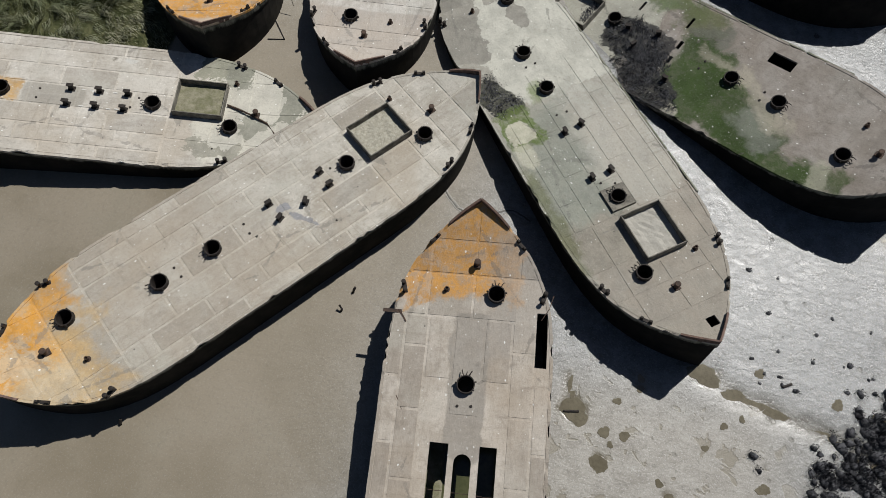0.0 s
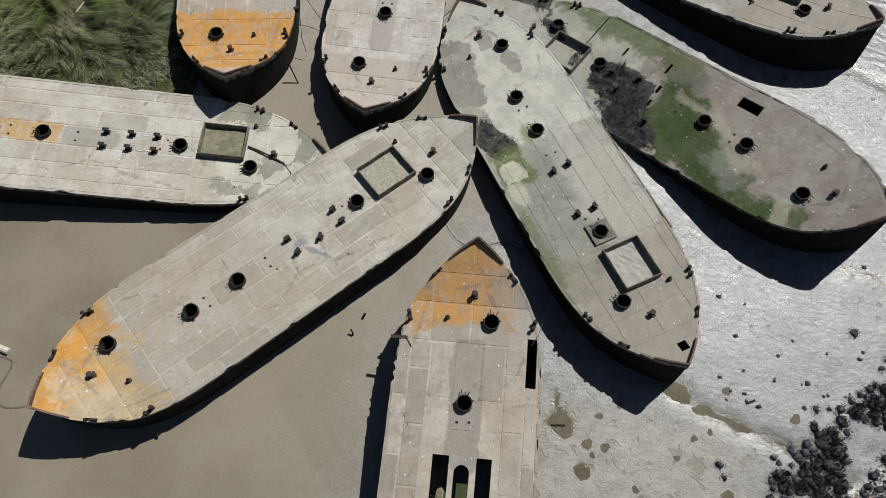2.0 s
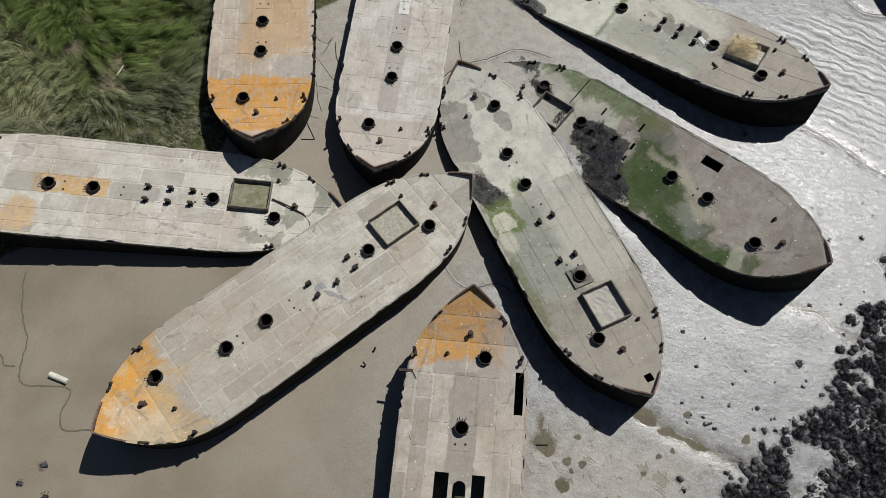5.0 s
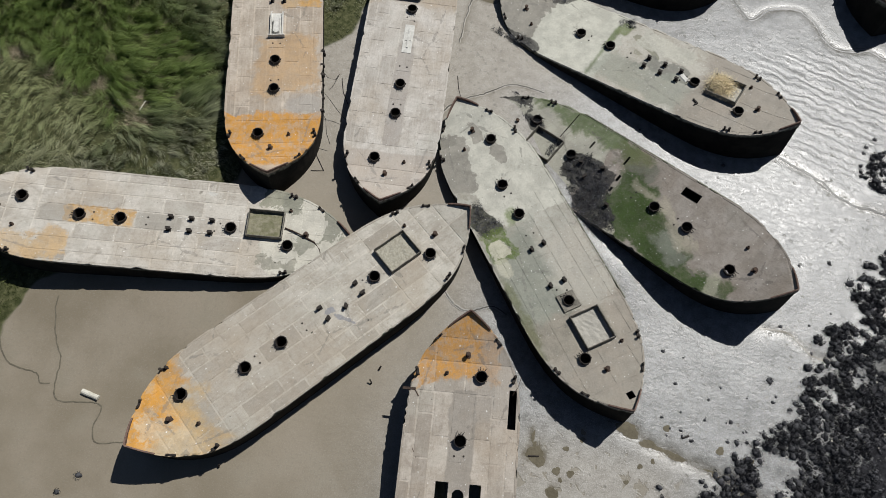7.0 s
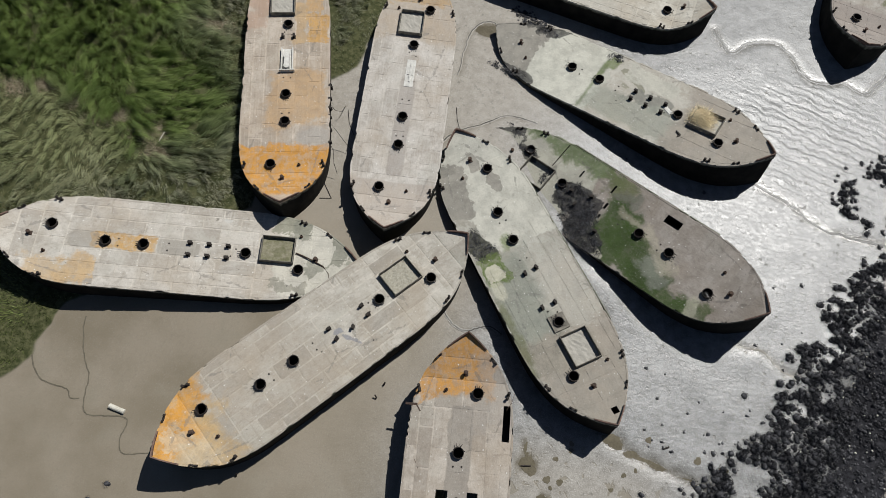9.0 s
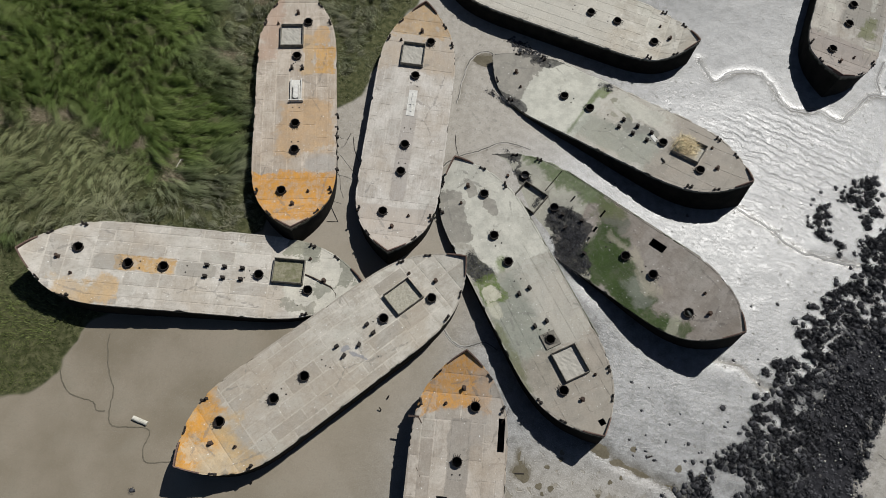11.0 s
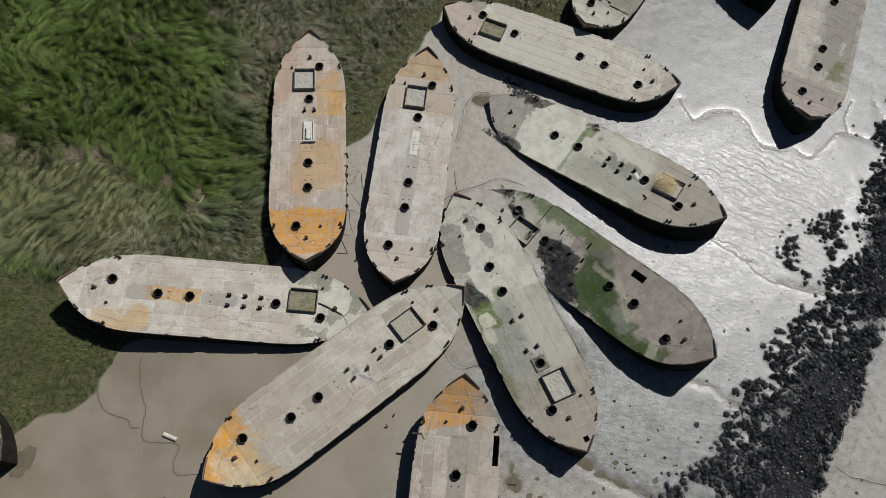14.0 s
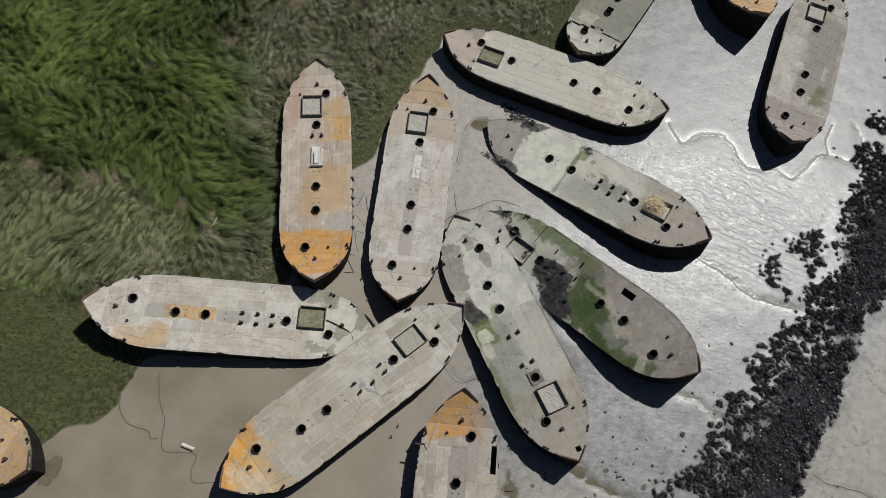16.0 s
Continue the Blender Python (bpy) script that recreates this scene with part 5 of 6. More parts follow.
def grow_grass():
    """Long locks of reed laid over by the wind inland, fine short turf towards the edges."""
    rng = np.random.RandomState(11)
    sets = []
    # locks: many blades from one root, all swept the same way
    n = 26000
    x, y = rng.uniform(-62, 16, n), rng.uniform(-8, 78, n)
    keep = seen_marsh(x, y)
    x, y = x[keep], y[keep]
    depth, sage, grey = marsh_depth(x, y), from_edge(x, y, SAGE), from_edge(x, y, GREY)
    turf = np.clip((15.5 - y) / 2.0, 0, 1)
    tall = np.clip((depth - 0.8) / 3.5, 0, 1) * (1 - turf) * np.clip(1 - grey / 4.0, 0.36, 1) * np.where(sage > 0, 0.5, 1.0)
    keep = (tall > 0.1) & (rng.rand(len(x)) > worn_share(x, y)) & barge_clear(x, y, 0.5) & (rng.rand(len(x)) < 0.35 + tall)
    x, y, tall, sage, grey = x[keep], y[keep], tall[keep], sage[keep], grey[keep]
    swirl = fbm(x, y, 0.075, 3, 31)
    heading = np.where(sage > 0, -1.35 + 2.0 * (swirl - 0.5), np.where(grey > 2.0, -0.9, -0.42) + 4.6 * (swirl - 0.5))
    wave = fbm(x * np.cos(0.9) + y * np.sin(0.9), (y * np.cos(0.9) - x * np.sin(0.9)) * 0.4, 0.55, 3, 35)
    heading = heading + 1.7 * (wave - 0.5) + rng.normal(0, 0.13, len(x))
    count = 27
    again = lambda a: np.repeat(a, count)  # noqa: E731
    m = len(x) * count
    length = (0.5 + 1.45 * tall) * rng.uniform(0.7, 1.35, len(x)) * (0.55 + 0.9 * fbm(x, y, 0.3, 3, 29))
    lay = np.clip(1.06 + 0.8 * (wave - 0.5) + rng.normal(0, 0.13, len(x)), 0.5, 1.32)
    side = rng.normal(0, 1, m)
    a = again(heading)
    bx = again(x) - np.sin(a) * 0.13 * side + np.cos(a) * rng.normal(0, 0.16, m)
    by = again(y) + np.cos(a) * 0.13 * side + np.sin(a) * rng.normal(0, 0.16, m)
    # the sheen of the laid-over waves goes into each lock's colour
    sheen_tone = np.clip(0.5 + 0.9 * (wave - 0.5) + rng.normal(0, 0.13, len(x)), 0, 1)
    sets.append((bx, by, again(length) * rng.uniform(0.65, 1.15, m), rng.uniform(0.026, 0.05, m) * again(np.where(sage > 0, 0.72, 1.0)), a - 0.10 * side + rng.normal(0, 0.10, m),
                 np.clip(again(lay) + rng.normal(0, 0.10, m), 0.1, 1.4), again(sheen_tone), again(sage), again(grey)))
    # turf
    n = 620000
    x, y = rng.uniform(-62, 16, n), rng.uniform(-8, 78, n)
    keep = seen_marsh(x, y)
    x, y = x[keep], y[keep]
    depth, sage, grey, tussock = marsh_depth(x, y), from_edge(x, y, SAGE), from_edge(x, y, GREY), fbm(x, y, 0.75, 3, 21)
    tall = np.clip((depth - 0.8) / 3.5, 0, 1) * (1 - np.clip((14.0 - y) / 3.0, 0, 1)) * np.clip(1 - grey / 4.0, 0.0, 1)
    keep = (depth > 0.05) & (rng.rand(len(x)) < np.where(y < 13, 0.85, np.clip(0.30 + 2.2 * (tussock - 0.34), 0.08, 1)) * (1 - 0.62 * tall)) & barge_clear(x, y, 0.15) & (rng.rand(len(x)) > worn_share(x, y))
    x, y, depth, sage, grey, tussock, tall = [v[keep] for v in (x, y, depth, sage, grey, tussock, tall)]
    if len(x) > 230000:
        pick = rng.permutation(len(x))[:230000]
        x, y, depth, sage, grey, tussock, tall = [v[pick] for v in (x, y, depth, sage, grey, tussock, tall)]
    comb = 9.0 * fbm(x, y, 0.28, 3, 33)
    sets.append((x, y, np.where((y < 13) | (grey > 0), np.where(y < 13, 0.14 + 0.30 * tussock, 0.18 + 0.50 * tussock), 0.16 + 0.75 * tussock) * rng.uniform(0.5, 1.1, len(x)) * np.clip(0.35 + depth / 3, 0.35, 1), rng.uniform(0.022, 0.046, len(x)), comb + rng.normal(0, 0.6, len(x)),
                 np.clip(0.75 + rng.normal(0, 0.25, len(x)), 0.1, 1.35), np.clip(0.5 + np.where(y < 13, 0.5, 1.5) * (tussock - 0.5) + rng.normal(0, 0.10, len(x)), 0, 1), sage, grey))
    x, y, high, wide, angle, lean, sheen_tone, sage, grey = [np.concatenate(c) for c in zip(*sets)]
    p, tri = blades(x, y, ground_height(x, y), high, wide, angle, lean, rng)
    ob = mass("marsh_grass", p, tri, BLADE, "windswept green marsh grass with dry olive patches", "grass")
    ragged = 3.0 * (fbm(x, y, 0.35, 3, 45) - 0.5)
    for key, values in (("sheen_tone", np.repeat(sheen_tone, 5)), ("tip", np.tile([0.0, 0.0, 0.45, 0.45, 1.0], len(x))), ("sage", np.repeat(np.clip(0.5 + (sage + ragged) / 2.0, 0, 1), 5)),
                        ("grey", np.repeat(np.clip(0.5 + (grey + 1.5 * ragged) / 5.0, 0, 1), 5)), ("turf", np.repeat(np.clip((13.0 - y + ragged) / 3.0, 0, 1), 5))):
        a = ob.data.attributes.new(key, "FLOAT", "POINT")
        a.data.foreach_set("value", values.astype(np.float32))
    return ob


grow_grass()


def dead_litter():
    rng = np.random.RandomState(17)
    xs, ys = [], []
    for cx, cy, r in BARE:
        k = int(420 * r * r)
        xs.append(cx + rng.normal(0, 0.55 * r, k))
        ys.append(cy + rng.normal(0, 0.42 * r, k))
    x, y = np.concatenate(xs), np.concatenate(ys)
    n = len(x)
    p, tri = blades(x, y, ground_height(x, y) + rng.uniform(0, 0.12, n), rng.uniform(0.2, 0.7, n), rng.uniform(0.015, 0.035, n), rng.uniform(0, 6.28, n), rng.uniform(0.9, 1.5, n), rng)
    return mass("dead_reed_litter", p, tri, LITTER, "grey-brown dead reed stems lying in gaps of the grass", "reed litter")


dead_litter()


def lump_unit():
    bm = bmesh.new()
    bmesh.ops.create_icosphere(bm, subdivisions=1, radius=1.0)
    bm.verts.index_update()
    v = np.array([q.co[:] for q in bm.verts])
    f = np.array([[q.index for q in g.verts] for g in bm.faces])
    bm.free()
    return v, f


UNIT_V, UNIT_F = lump_unit()


def lumps(x, y, z, size, flat, rng, jag=0.3):
    n, m = len(x), len(UNIT_V)
    r = size[:, None] * (1 + rng.normal(0, jag, (n, m))).clip(0.35, 1.9)
    sx, sy = rng.uniform(0.75, 1.3, (n, 1)), rng.uniform(0.75, 1.3, (n, 1))
    p = np.empty((n, m, 3))
    p[..., 0], p[..., 1] = x[:, None] + r * UNIT_V[:, 0] * sx, y[:, None] + r * UNIT_V[:, 1] * sy
    p[..., 2] = z[:, None] + r * UNIT_V[:, 2] * flat
    f = (UNIT_F[None] + m * np.arange(n)[:, None, None]).reshape(-1, 3)
    return p.reshape(-1, 3), f


def tufts(x, y, z, size, rng, count=24):
    """Low bushy tufts: a small ragged core under many fine spreading fronds."""
    n = len(x)
    again = lambda a: np.repeat(a, count)  # noqa: E731
    p, f = lumps(x, y, z - size * 0.05, size * 0.70, 0.55, rng, 0.2)
    a = rng.uniform(0, 2 * math.pi, n * count)
    r = again(size) * 0.85 * np.sqrt(rng.rand(n * count))
    rise = again(size) * 0.42 * np.sqrt(np.clip(1 - (r / again(size)) ** 2, 0, 1))
    q, g = blades(again(x) + r * np.cos(a), again(y) + r * np.sin(a), again(z) + rise - 0.1 * again(size), again(size) * rng.uniform(0.26, 0.55, n * count) * (1.1 - 0.55 * r / again(size)),
                  again(size) * rng.uniform(0.09, 0.19, n * count), rng.uniform(0, 2 * math.pi, n * count), rng.uniform(0.1, 0.9, n * count), rng)
    return np.concatenate([p, q]), np.concatenate([f, g + len(p)])


def bushes(x, y, z, size, rng, count=64):
    """Rounded fuzzy bushes: a ragged dome under many slender upright fronds."""
    n = len(x)
    again = lambda a: np.repeat(a, count)  # noqa: E731
    p, f = lumps(x, y, z + size * 0.05, size * 0.60, 0.5, rng, 0.25)
    a = rng.uniform(0, 2 * math.pi, n * count)
    r = again(size) * 0.88 * np.sqrt(rng.rand(n * count))
    rise = again(size) * 0.40 * np.sqrt(np.clip(1 - (r / again(size)) ** 2, 0, 1))
    q, g = blades(again(x) + r * np.cos(a), again(y) + r * np.sin(a), again(z) + rise, again(size) * rng.uniform(0.20, 0.42, n * count) * (1.1 - 0.55 * r / again(size)),
                  again(size) * rng.uniform(0.05, 0.12, n * count), a + rng.normal(0, 0.8, n * count), np.clip(0.8 * r / again(size) + rng.normal(0, 0.3, n * count), 0, 1.4), rng)
    return np.concatenate([p, q]), np.concatenate([f, g + len(p)])


def grow_wrack():
    rng = np.random.RandomState(12)
    n = 90000
    x, y = rng.uniform(8, 60, n), rng.uniform(-16, 76, n)
    d, near = weed_depth(x, y), from_line(x, y, WEED_INNER)
    belt = inside(x, y, WEED)
    clump = fbm(x, y, 0.42, 4, 41)
    fringe = np.where(belt, np.clip((clump - 0.44) * 9, 0.0, 0.9), 0.35 * np.exp(-near / 0.7) * np.clip((clump - 0.47) * 12, 0.0, 1))
    chance = np.where(d > 0, np.clip(0.55 + (clump - 0.42) * 4, 0.25, 1.0), fringe)
    keep = (rng.rand(n) < chance) & (x < 45 + 0.6 * (y - 10)) & (x > 17 - 0.2 * y) & barge_clear(x, y, 0.3) & (belt | ((near < 4) & (near < from_line(x, y, WEED_OUTER))))
    x, y, d = x[keep], y[keep], d[keep]
    size = rng.uniform(0.24, 0.52, len(x)) * np.where(d > 2.6, rng.uniform(0.5, 0.8, len(x)), 1.0) * np.where(d < -2.5, 0.85, 1.0)
    if len(x) > 7600:
        x, y, size = x[:7600], y[:7600], size[:7600]
    x = np.append(x, [-16.6, -15.8, -17.4, 22.7, 21.6, 20.8, 22.5, 22.9, 23.1, 23.6, 22.4, 22.7, 23.6, 21.6])
    y = np.append(y, [-1.5, -3.0, -2.6, 7.7, 6.4, 5.8, 5.7, 5.3, 6.4, 7.6, 6.8, 4.4, 5.3, 5.6])
    size = np.append(size, [0.3, 0.36, 0.26, 0.34, 0.4, 0.26, 0.3, 0.28, 0.38, 0.42, 0.3, 0.24, 0.4, 0.2])
    p, f = bushes(x, y, ground_height(x, y), size, rng, 58)
    # low rubble of weed filling the belt
    u, v = rng.uniform(18, 60, 26000), rng.uniform(-16, 70, 26000)
    keep = (weed_depth(u, v) > 0.3) & (u < 45 + 0.6 * (v - 10))
    u, v = u[keep], v[keep]
    q, g = tufts(u, v, ground_height(u, v), rng.uniform(0.09, 0.22, len(u)), rng, 7)
    p, f = np.concatenate([p, q]), np.concatenate([f, g + len(p)])
    return mass("seaweed_clumps", p, f, WRACK, "black clumps of bladder wrack on the mud", "seaweed")


grow_wrack()


def scatter_tufts():
    rng = np.random.RandomState(13)
    along = rng.uniform(0, 1, 240)
    # tufts are also added where there are only dark mud hollows
    x = np.concatenate([np.array([18.4, 19.3, 18.0, 22.2, 23.3, 24.4, 27.9, 25.4, 21.0, 21.0, 25.2, 22.5, 23.5, 24.6, 18.6, 19.4, 23.5, 20.8, 19.2, 17.8, 19.2, 27.7, 29.2, 27.8, 25.7, 22.3, 20.0]), rng.uniform(14, 40, 26), 3.0 + 8.2 * along])
    y = np.concatenate([np.array([8.2, 8.7, 9.3, 9.8, 9.4, 9.6, 13.7, 12.2, 5.6, 11.1, 11.8, 9.9, 9.5, 9.8, 8.7, 8.3, 11.7, 9.7, 9.9, 13.7, 13.6, 17.7, 18.9, 15.7, 17.2, 8.6, 8.2]), rng.uniform(4, 36, 26), 44.4 - 3.2 * along + rng.normal(0, 0.35, 240)])
    keep = barge_clear(x, y, 0.0) & (weed_depth(x, y) < 0) & (x * 0.6 + y * 0.2 > 10)
    x, y = x[keep], y[keep]
    p, f = tufts(x, y, ground_height(x, y), rng.uniform(0.09, 0.24, len(x)), rng, 12)
    return mass("weed_and_hollow_tufts", p, f, WRACK, "small dark tufts standing for weed and mud hollows", "seaweed")


scatter_tufts()


def scatter_stones():
    rng = np.random.RandomState(14)
    x, y = rng.uniform(14, 58, 5000), rng.uniform(-12, 70, 5000)
    keep = (weed_depth(x, y) > 1.0) & (rng.rand(5000) < 0.5)
    x, y = x[keep], y[keep]
    p, f = lumps(x, y, ground_height(x, y) + 0.10, rng.uniform(0.03, 0.09, len(x)), 0.6, rng, 0.12)
    return mass("pale_stones", p, f, DRIFT, "pale stones and litter among the seaweed", "stones")


scatter_stones()


def weed_on(root, spots, count, size, seed, label):
    """Ragged dark weed on a deck: spots are (x, y, half x, half y) in the barge's frame."""
    rng = np.random.RandomState(seed)
    xs, ys = [], []
    for cx, cy, hx, hy in spots:
        k = int(count * hx * hy)
        a, b = rng.uniform(-1.25, 1.25, k), rng.uniform(-1.25, 1.25, k)
        edge = np.hypot(a, b) + 0.9 * (fbm(cx + a * hx, cy + b * hy, 0.9, 4, seed) - 0.5)
        xs.append((cx + a * hx)[edge < 0.95])
        ys.append((cy + b * hy)[edge < 0.95])
    x, y = np.concatenate(xs), np.concatenate(ys)
    x, y = np.repeat(x, 7) + rng.normal(0, 0.10, 7 * len(x)), np.repeat(y, 7) + rng.normal(0, 0.10, 7 * len(x))
    n = len(x)
    sweep = 9.0 * fbm(x, y, 0.7, 3, seed + 4) + rng.normal(0, 0.5, n)
    p, f = blades(x, y, np.full(n, 0.03) + 0.10 * fbm(x, y, 1.6, 3, seed + 5) * rng.rand(n), size * rng.uniform(1.2, 3.0, n), size * rng.uniform(0.25, 0.5, n), sweep, rng.uniform(1.05, 1.5, n), rng)
    m = np.array(root.matrix_basis)
    return mass("seaweed_mat", p @ m[:3, :3].T + m[:3, 3], f, WRACK, label, "seaweed")


weed_on(BARGE_F, [(3.6, 0.5, 2.0, 1.1), (2.5, 1.9, 1.5, 1.2), (1.2, 2.9, 1.6, 0.7), (11.8, -1.4, 1.4, 0.6), (9.6, -0.7, 1.0, 0.3), (6.8, 0.3, 0.3, 0.9)], 300, 0.095, 51, "thick black seaweed mat across a sunken deck")
weed_on(BARGE_E, [(-2.5, -2.75, 1.5, 0.6), (-3.1, -2.3, 0.9, 0.5), (-1.9, -1.8, 0.7, 0.6)], 300, 0.085, 52, "dark seaweed hanging over a deck edge")
weed_on(BARGE_G, [(-9.4, -3.05, 2.2, 0.28), (-11.4, -1.6, 0.8, 0.5), (-9.0, 2.7, 2.4, 0.35), (-1.75, 3.0, 0.6, 0.4)], 230, 0.11, 53, "black seaweed along a buried gunwale")


def straw_heap():
    rng = np.random.RandomState(15)
    n = 1500
    x, y = 7.15 + rng.normal(0, 0.50, n), 0.65 + rng.normal(0, 0.42, n)
    keep = (x > 6.2) & (x < 8.6) & (y > -0.4) & (y < 1.45)
    x, y = x[keep], y[keep]
    p, f = blades(x, y, 0.06 + 0.48 * np.exp(-((x - 7.1) ** 2 + (y - 0.7) ** 2) / 0.4), rng.uniform(0.4, 0.9, len(x)), rng.uniform(0.02, 0.045, len(x)), rng.uniform(0, 6.28, len(x)), rng.uniform(0.9, 1.5, len(x)), rng)
    m = np.array(BARGE_G.matrix_basis)
    return mass("straw_heap", p @ m[:3, :3].T + m[:3, 3], f, STRAW, "heap of dry tan reed straw in a hatch", "straw")


straw_heap()


def loose(name, shape, material, label, category, smooth=False):
    return tagged(part(name, shape, material, None, "", smooth), label, category)


# drift log and sticks
def log_shape(length, r):
    p, f = lathe([(r * 0.5, -length / 2), (r, -length / 2 + 0.03), (r * 1.04, -length * 0.2), (r * 0.95, length * 0.2), (r, length / 2 - 0.02), (r * 0.4, length / 2)], 12)
    f += [tuple(range(12))[::-1], tuple(60 + i for i in range(12))]
    return p, f


def lying(shape, x, y, turn, lift=0.1):
    z = float(ground_height(np.array([x]), np.array([y]))[0]) + lift
    return moved(shape, Matrix.Translation((x, y, z)) @ Matrix.Rotation(radians(turn), 4, "Z") @ Matrix.Rotation(radians(90), 4, "Y"))


loose("drift_log", lying(log_shape(1.2, 0.17), -17.75, 3.2, -10), DRIFT, "bleached driftwood log lying on wet silt", "log")


def ground_rod(pts, r, lift=0.03):
    return tube([(x, y, float(ground_height(np.array([x]), np.array([y]))[0]) + lift + (h[0] if h else 0)) for x, y, *h in pts], r, 6)


loose("bent_pole", ground_rod([(-8.7, 23.1), (-8.25, 22.5), (-7.8, 21.9), (-8.25, 21.8), (-8.7, 21.7)], 0.03), DARK_IRON, "thin bent dark pole lying on the mud", "pole")
loose("loose_cable", ground_rod([(-7.4, 30.2), (-6.4, 30.6), (-5.7, 29.7), (-5.9, 28.3), (-6.8, 27.6), (-7.6, 28.0), (-8.2, 29.0), (-8.6, 30.2)], 0.025), DARK_IRON, "loop of old cable lying between two barges", "cable")
loose("loose_cable", ground_rod([(0.1, 32.6), (0.4, 31.4), (0.9, 30.2), (1.4, 29.4)], 0.022), DARK_IRON, "old mooring cable lying on the mud", "cable")
for sx, sy, dx in ((-0.5, 8.5, 0.35), (-0.8, 7.5, -0.3), (-8.6, 0.6, 0.2)):
    loose("mud_stake", ground_rod([(sx, sy, -0.1), (sx + 0.05, sy + 0.08, 0.15), (sx + 0.3 * dx, sy + 0.2, 0.28)], 0.06), DARK_IRON, "short dark stake sticking out of the mud", "stake")
for sx, sy, turn in ((-22.0, 23.9, 82), (-23.6, 23.7, -40)):
    loose("dead_branch", moved(lying(log_shape(0.9, 0.03), sx, sy, turn, 0.45), Matrix.Identity(4)), DRIFT, "bleached dead branch lying in marsh grass", "branch")
loose("drift_plank", lying(log_shape(0.7, 0.05), 10.2, 5.2, 10, 0.06), DARK_IRON, "dark waterlogged stick lying in a puddle", "stick")
loose("drift_plank", lying(log_shape(0.5, 0.06), 19.6, 8.35, 30, 0.05), DARK_IRON, "dark waterlogged wood lying on the mud", "stick")


# ---- puddles ----
def puddle(cx, cy, rx, ry, seed):
    rng = np.random.RandomState(seed)
    phase = rng.uniform(0, 6.28, 4)
    pts = []
    for k in range(40):
        a = 2 * math.pi * k / 40
        r = 1 + 0.16 * math.sin(2 * a + phase[0]) + 0.11 * math.sin(3 * a + phase[1]) + 0.06 * math.sin(7 * a + phase[2]) + 0.04 * math.sin(11 * a + phase[3])
        pts.append((cx + rx * r * math.cos(a), cy + ry * r * math.sin(a)))
    g = np.array(pts)
    level = float(np.mean(ground_height(g[:, 0], g[:, 1]))) + 0.012
    ob = part("puddle", slab(pts, [], level - 0.08, level), PUDDLE, None)
    return tagged(ob, "shallow brown puddle lying in the mud", "puddle", kind="structure")


for seed, (cx, cy, rx, ry) in enumerate([(10.35, 5.25, 0.62, 0.55), (10.1, 6.3, 0.16, 0.55), (11.7, 3.2, 0.32, 0.42), (15.9, 8.05, 0.75, 0.45), (17.2, 7.4, 0.6, 0.25), (1.2, 41.4, 0.9, 0.8), (14.7, 2.3, 0.3, 0.3), (-28.4, -1.0, 0.9, 1.3), (12.6, 4.6, 0.25, 0.2), (18.6, 3.6, 0.3, 0.22)]):
    puddle(cx, cy, rx, ry, seed)


def stream_water():
    """Brown water standing in the little creek."""
    rng = np.random.RandomState(31)
    left, right = [], []
    for k in range(33):
        s = k / 32 * (len(STREAM) - 2)
        i = min(int(s), len(STREAM) - 3)
        (x0, y0), (x1, y1) = STREAM[i], STREAM[i + 1]
        f = s - i
        dx, dy = x1 - x0, y1 - y0
        long = math.hypot(dx, dy)
        w = 0.25 * (0.75 + 0.5 * math.sin(0.35 * k) ** 2)
        px, py = x0 + dx * f, y0 + dy * f
        a, c = w + rng.uniform(-0.06, 0.06), w + rng.uniform(-0.06, 0.06)
        left.append((px - dy / long * a, py + dx / long * a))
        right.append((px + dy / long * c, py - dx / long * c))
    ring = right + left[::-1]
    g = np.array(ring)
    level = float(np.mean(ground_height(g[:, 0], g[:, 1]))) - 0.01
    ob = part("creek_water", slab(ring, [], level - 0.1, level), PUDDLE, None)
    return tagged(ob, "narrow brown creek of standing water in the mud", "creek", kind="structure")


stream_water()
spots = np.random.RandomState(33)
for seed in range(26):
    px, py = spots.uniform(11, 24), spots.uniform(-2, 9)
    r = spots.uniform(0.12, 0.26)
    here, there = np.array([px]), np.array([py])
    if weed_depth(here, there)[0] < -1 and barge_clear(here, there, 0.4)[0]:
        puddle(px, py, r, r * spots.uniform(0.8, 1.3), 100 + seed)


# ---- rills ----
RILL = make_plain("wet_rill_mud", (0.105, 0.093, 0.068), (0.165, 0.148, 0.110), 3.0, 0.35, 0, 0.3, 0.01, 0.45)


RILL_DEEP = make_plain("dark_rill_mud", (0.040, 0.036, 0.028), (0.085, 0.077, 0.060), 3.0, 0.4, 0, 0.3, 0.01, 0.4)


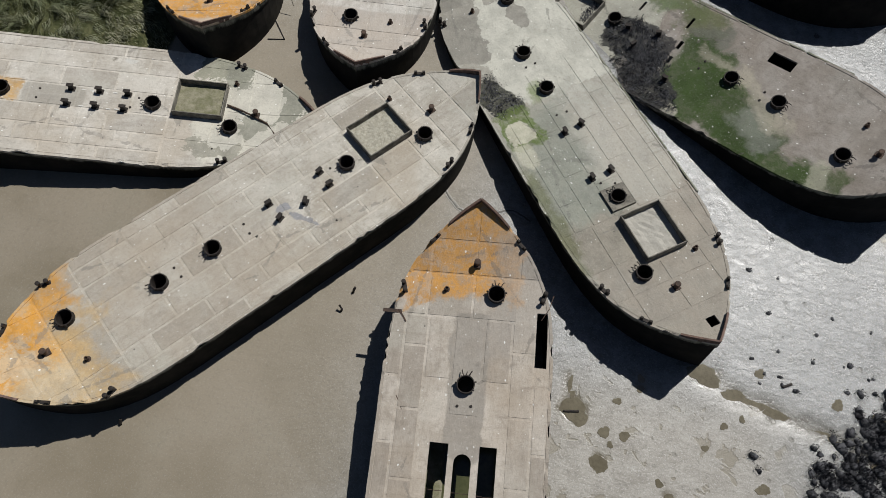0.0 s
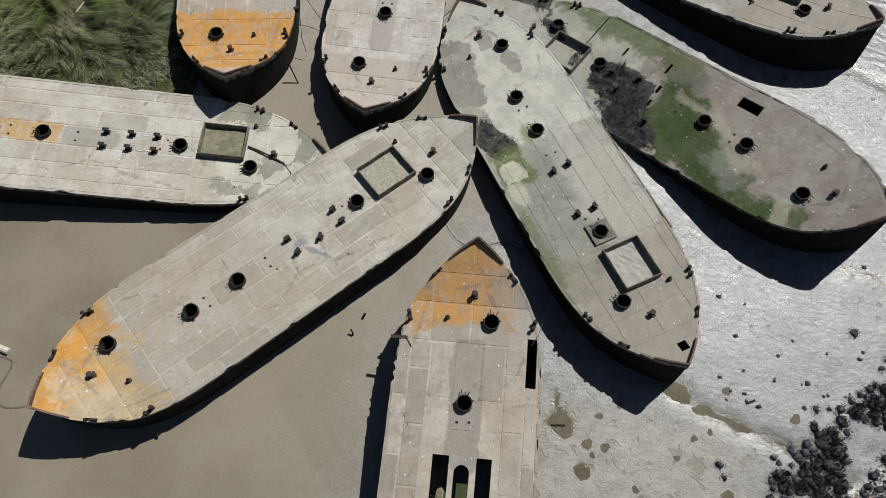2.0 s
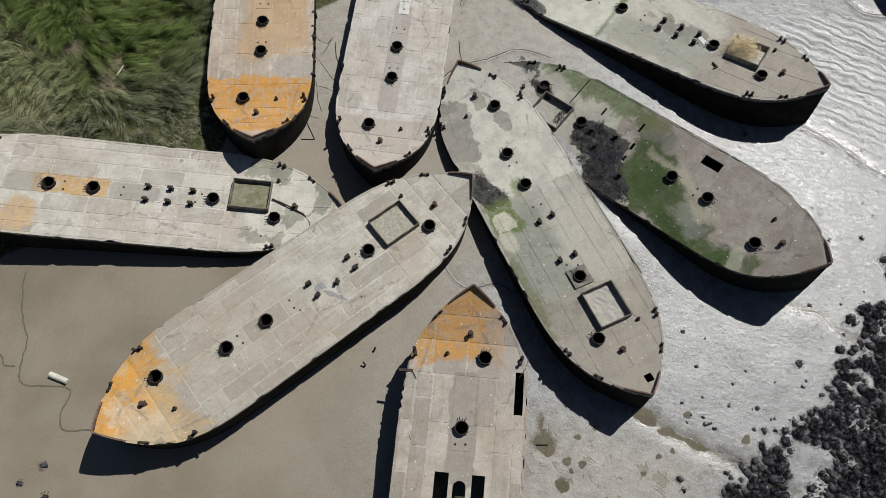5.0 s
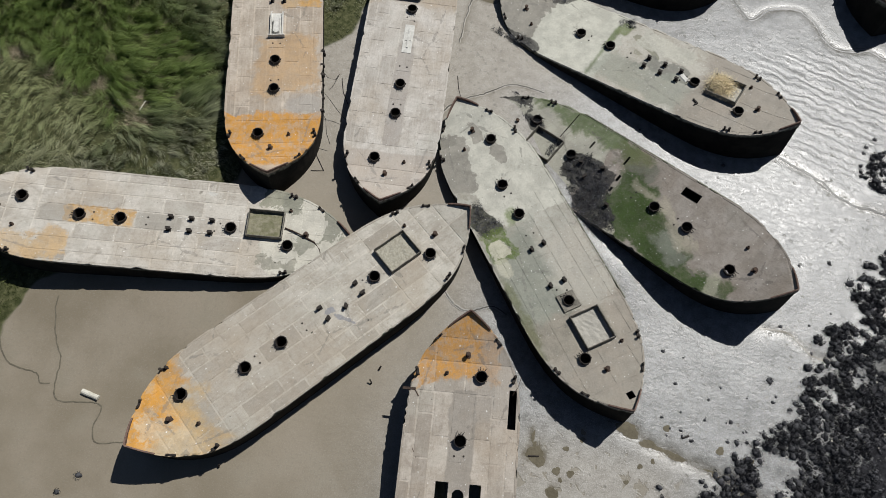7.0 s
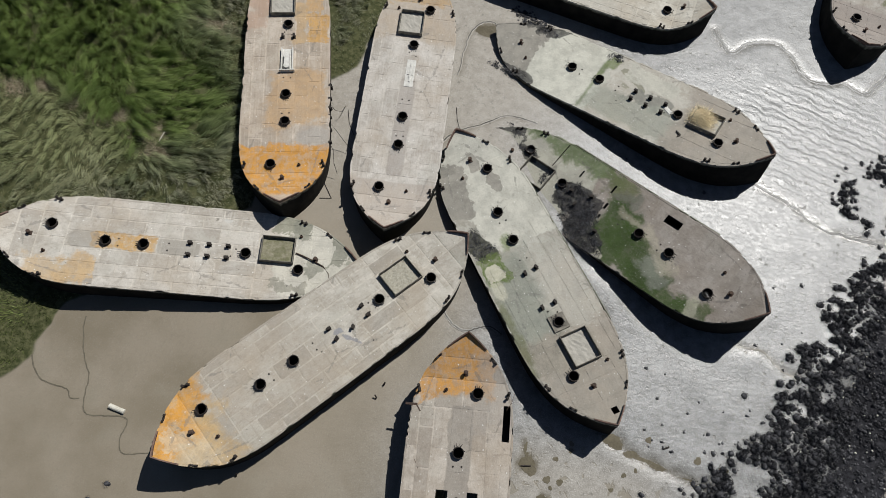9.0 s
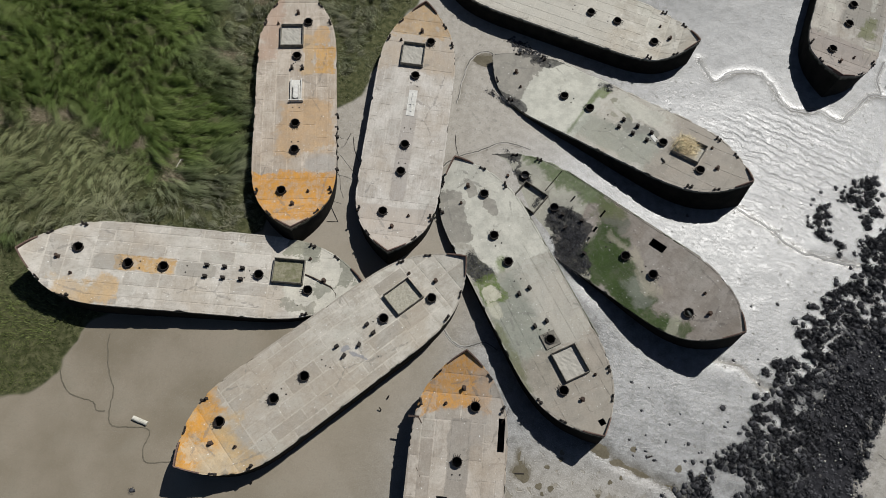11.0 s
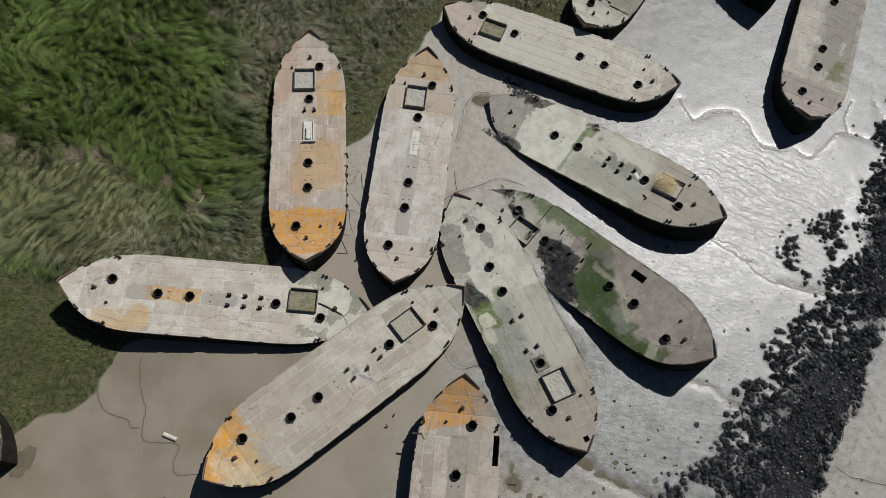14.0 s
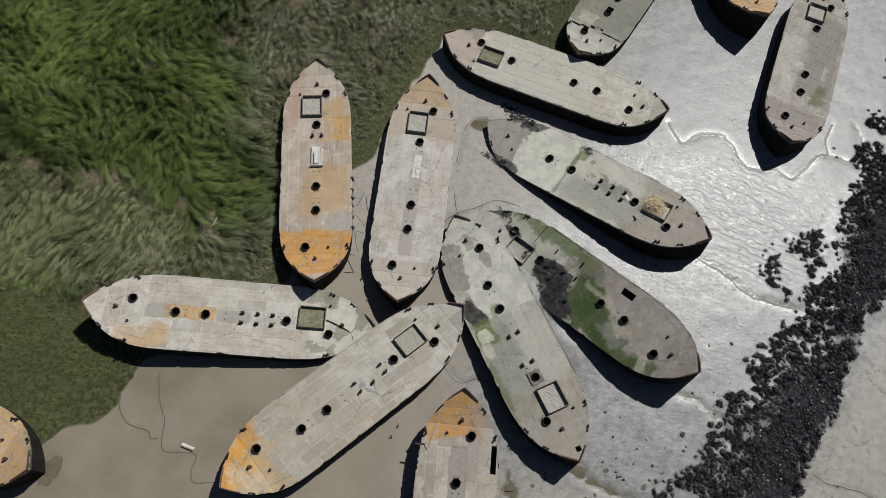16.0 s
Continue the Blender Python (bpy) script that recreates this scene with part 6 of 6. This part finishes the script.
def smooth_line(pts, step=0.18):
    """A curve through the points, cut into short steps."""
    out = []
    for i in range(len(pts) - 1):
        a, b, c, d = [np.array(pts[min(max(k, 0), len(pts) - 1)]) for k in (i - 1, i, i + 1, i + 2)]
        n = max(2, int(np.hypot(*(c - b)) / step))
        for k in range(n):
            u = k / n
            out.append(0.5 * (2 * b + (c - a) * u + (2 * a - 5 * b + 4 * c - d) * u * u + (3 * b - a - 3 * c + d) * u ** 3))
    return np.array(out + [np.array(pts[-1])])


def strip(line, across, seed):
    """A strip along a line; across: (offset, height) pairs from one side to the other."""
    rng = np.random.RandomState(seed)
    d = np.gradient(line, axis=0)
    d /= np.hypot(d[:, 0], d[:, 1])[:, None]
    side = np.stack([-d[:, 1], d[:, 0]], 1)
    shift = np.convolve(rng.normal(0, 0.10, len(line) + 4), np.ones(5) / 5, "valid")
    swell = 0.65 + 0.7 * np.convolve(rng.rand(len(line) + 6), np.ones(7) / 7, "valid")
    m, p, f = len(across), [], []
    for off, h in across:
        q = line + side * (shift + off * swell)[:, None]
        z = ground_height(q[:, 0], q[:, 1]) + h
        p.append(np.column_stack([q, z]))
    p = np.stack(p, 1).reshape(-1, 3)
    for i in range(len(line) - 1):
        for k in range(m - 1):
            f.append((i * m + k, (i + 1) * m + k, (i + 1) * m + k + 1, i * m + k + 1))
    return [tuple(q) for q in p], f


def rill(pts, width, bank, seed):
    line = smooth_line(pts)
    root = None
    if bank:
        root = part("mud_bank", strip(line, [(-3.4 * width, -0.03), (-2.0 * width, bank), (-1.0 * width, 0.01), (1.0 * width, 0.01), (2.0 * width, bank), (3.4 * width, -0.03)], seed), MUD, None, "", True)
        tagged(root, "low pale mud banks along a narrow rill", "mud bank", kind="structure")
    thread = part("rill", strip(line, [(-0.9 * width, 0.016), (0.0, 0.020), (0.9 * width, 0.016)], seed), RILL_DEEP if bank else RILL, root, "", True)
    if not root:
        tagged(thread, "thin dark rill winding over wet silt", "rill", kind="structure")


# creek by creek: half width of the thread and height of the banks
for k, width, bank in ((0, 0.06, 0.045), (1, 0.05, 0.03), (2, 0.07, 0.0), (3, 0.045, 0.02), (4, 0.045, 0.0), (5, 0.05, 0.02), (7, 0.04, 0.055), (8, 0.05, 0.03), (9, 0.045, 0.0), (10, 0.05, 0.02)):
    rill(CREEKS[k][0], width, bank, 200 + k)
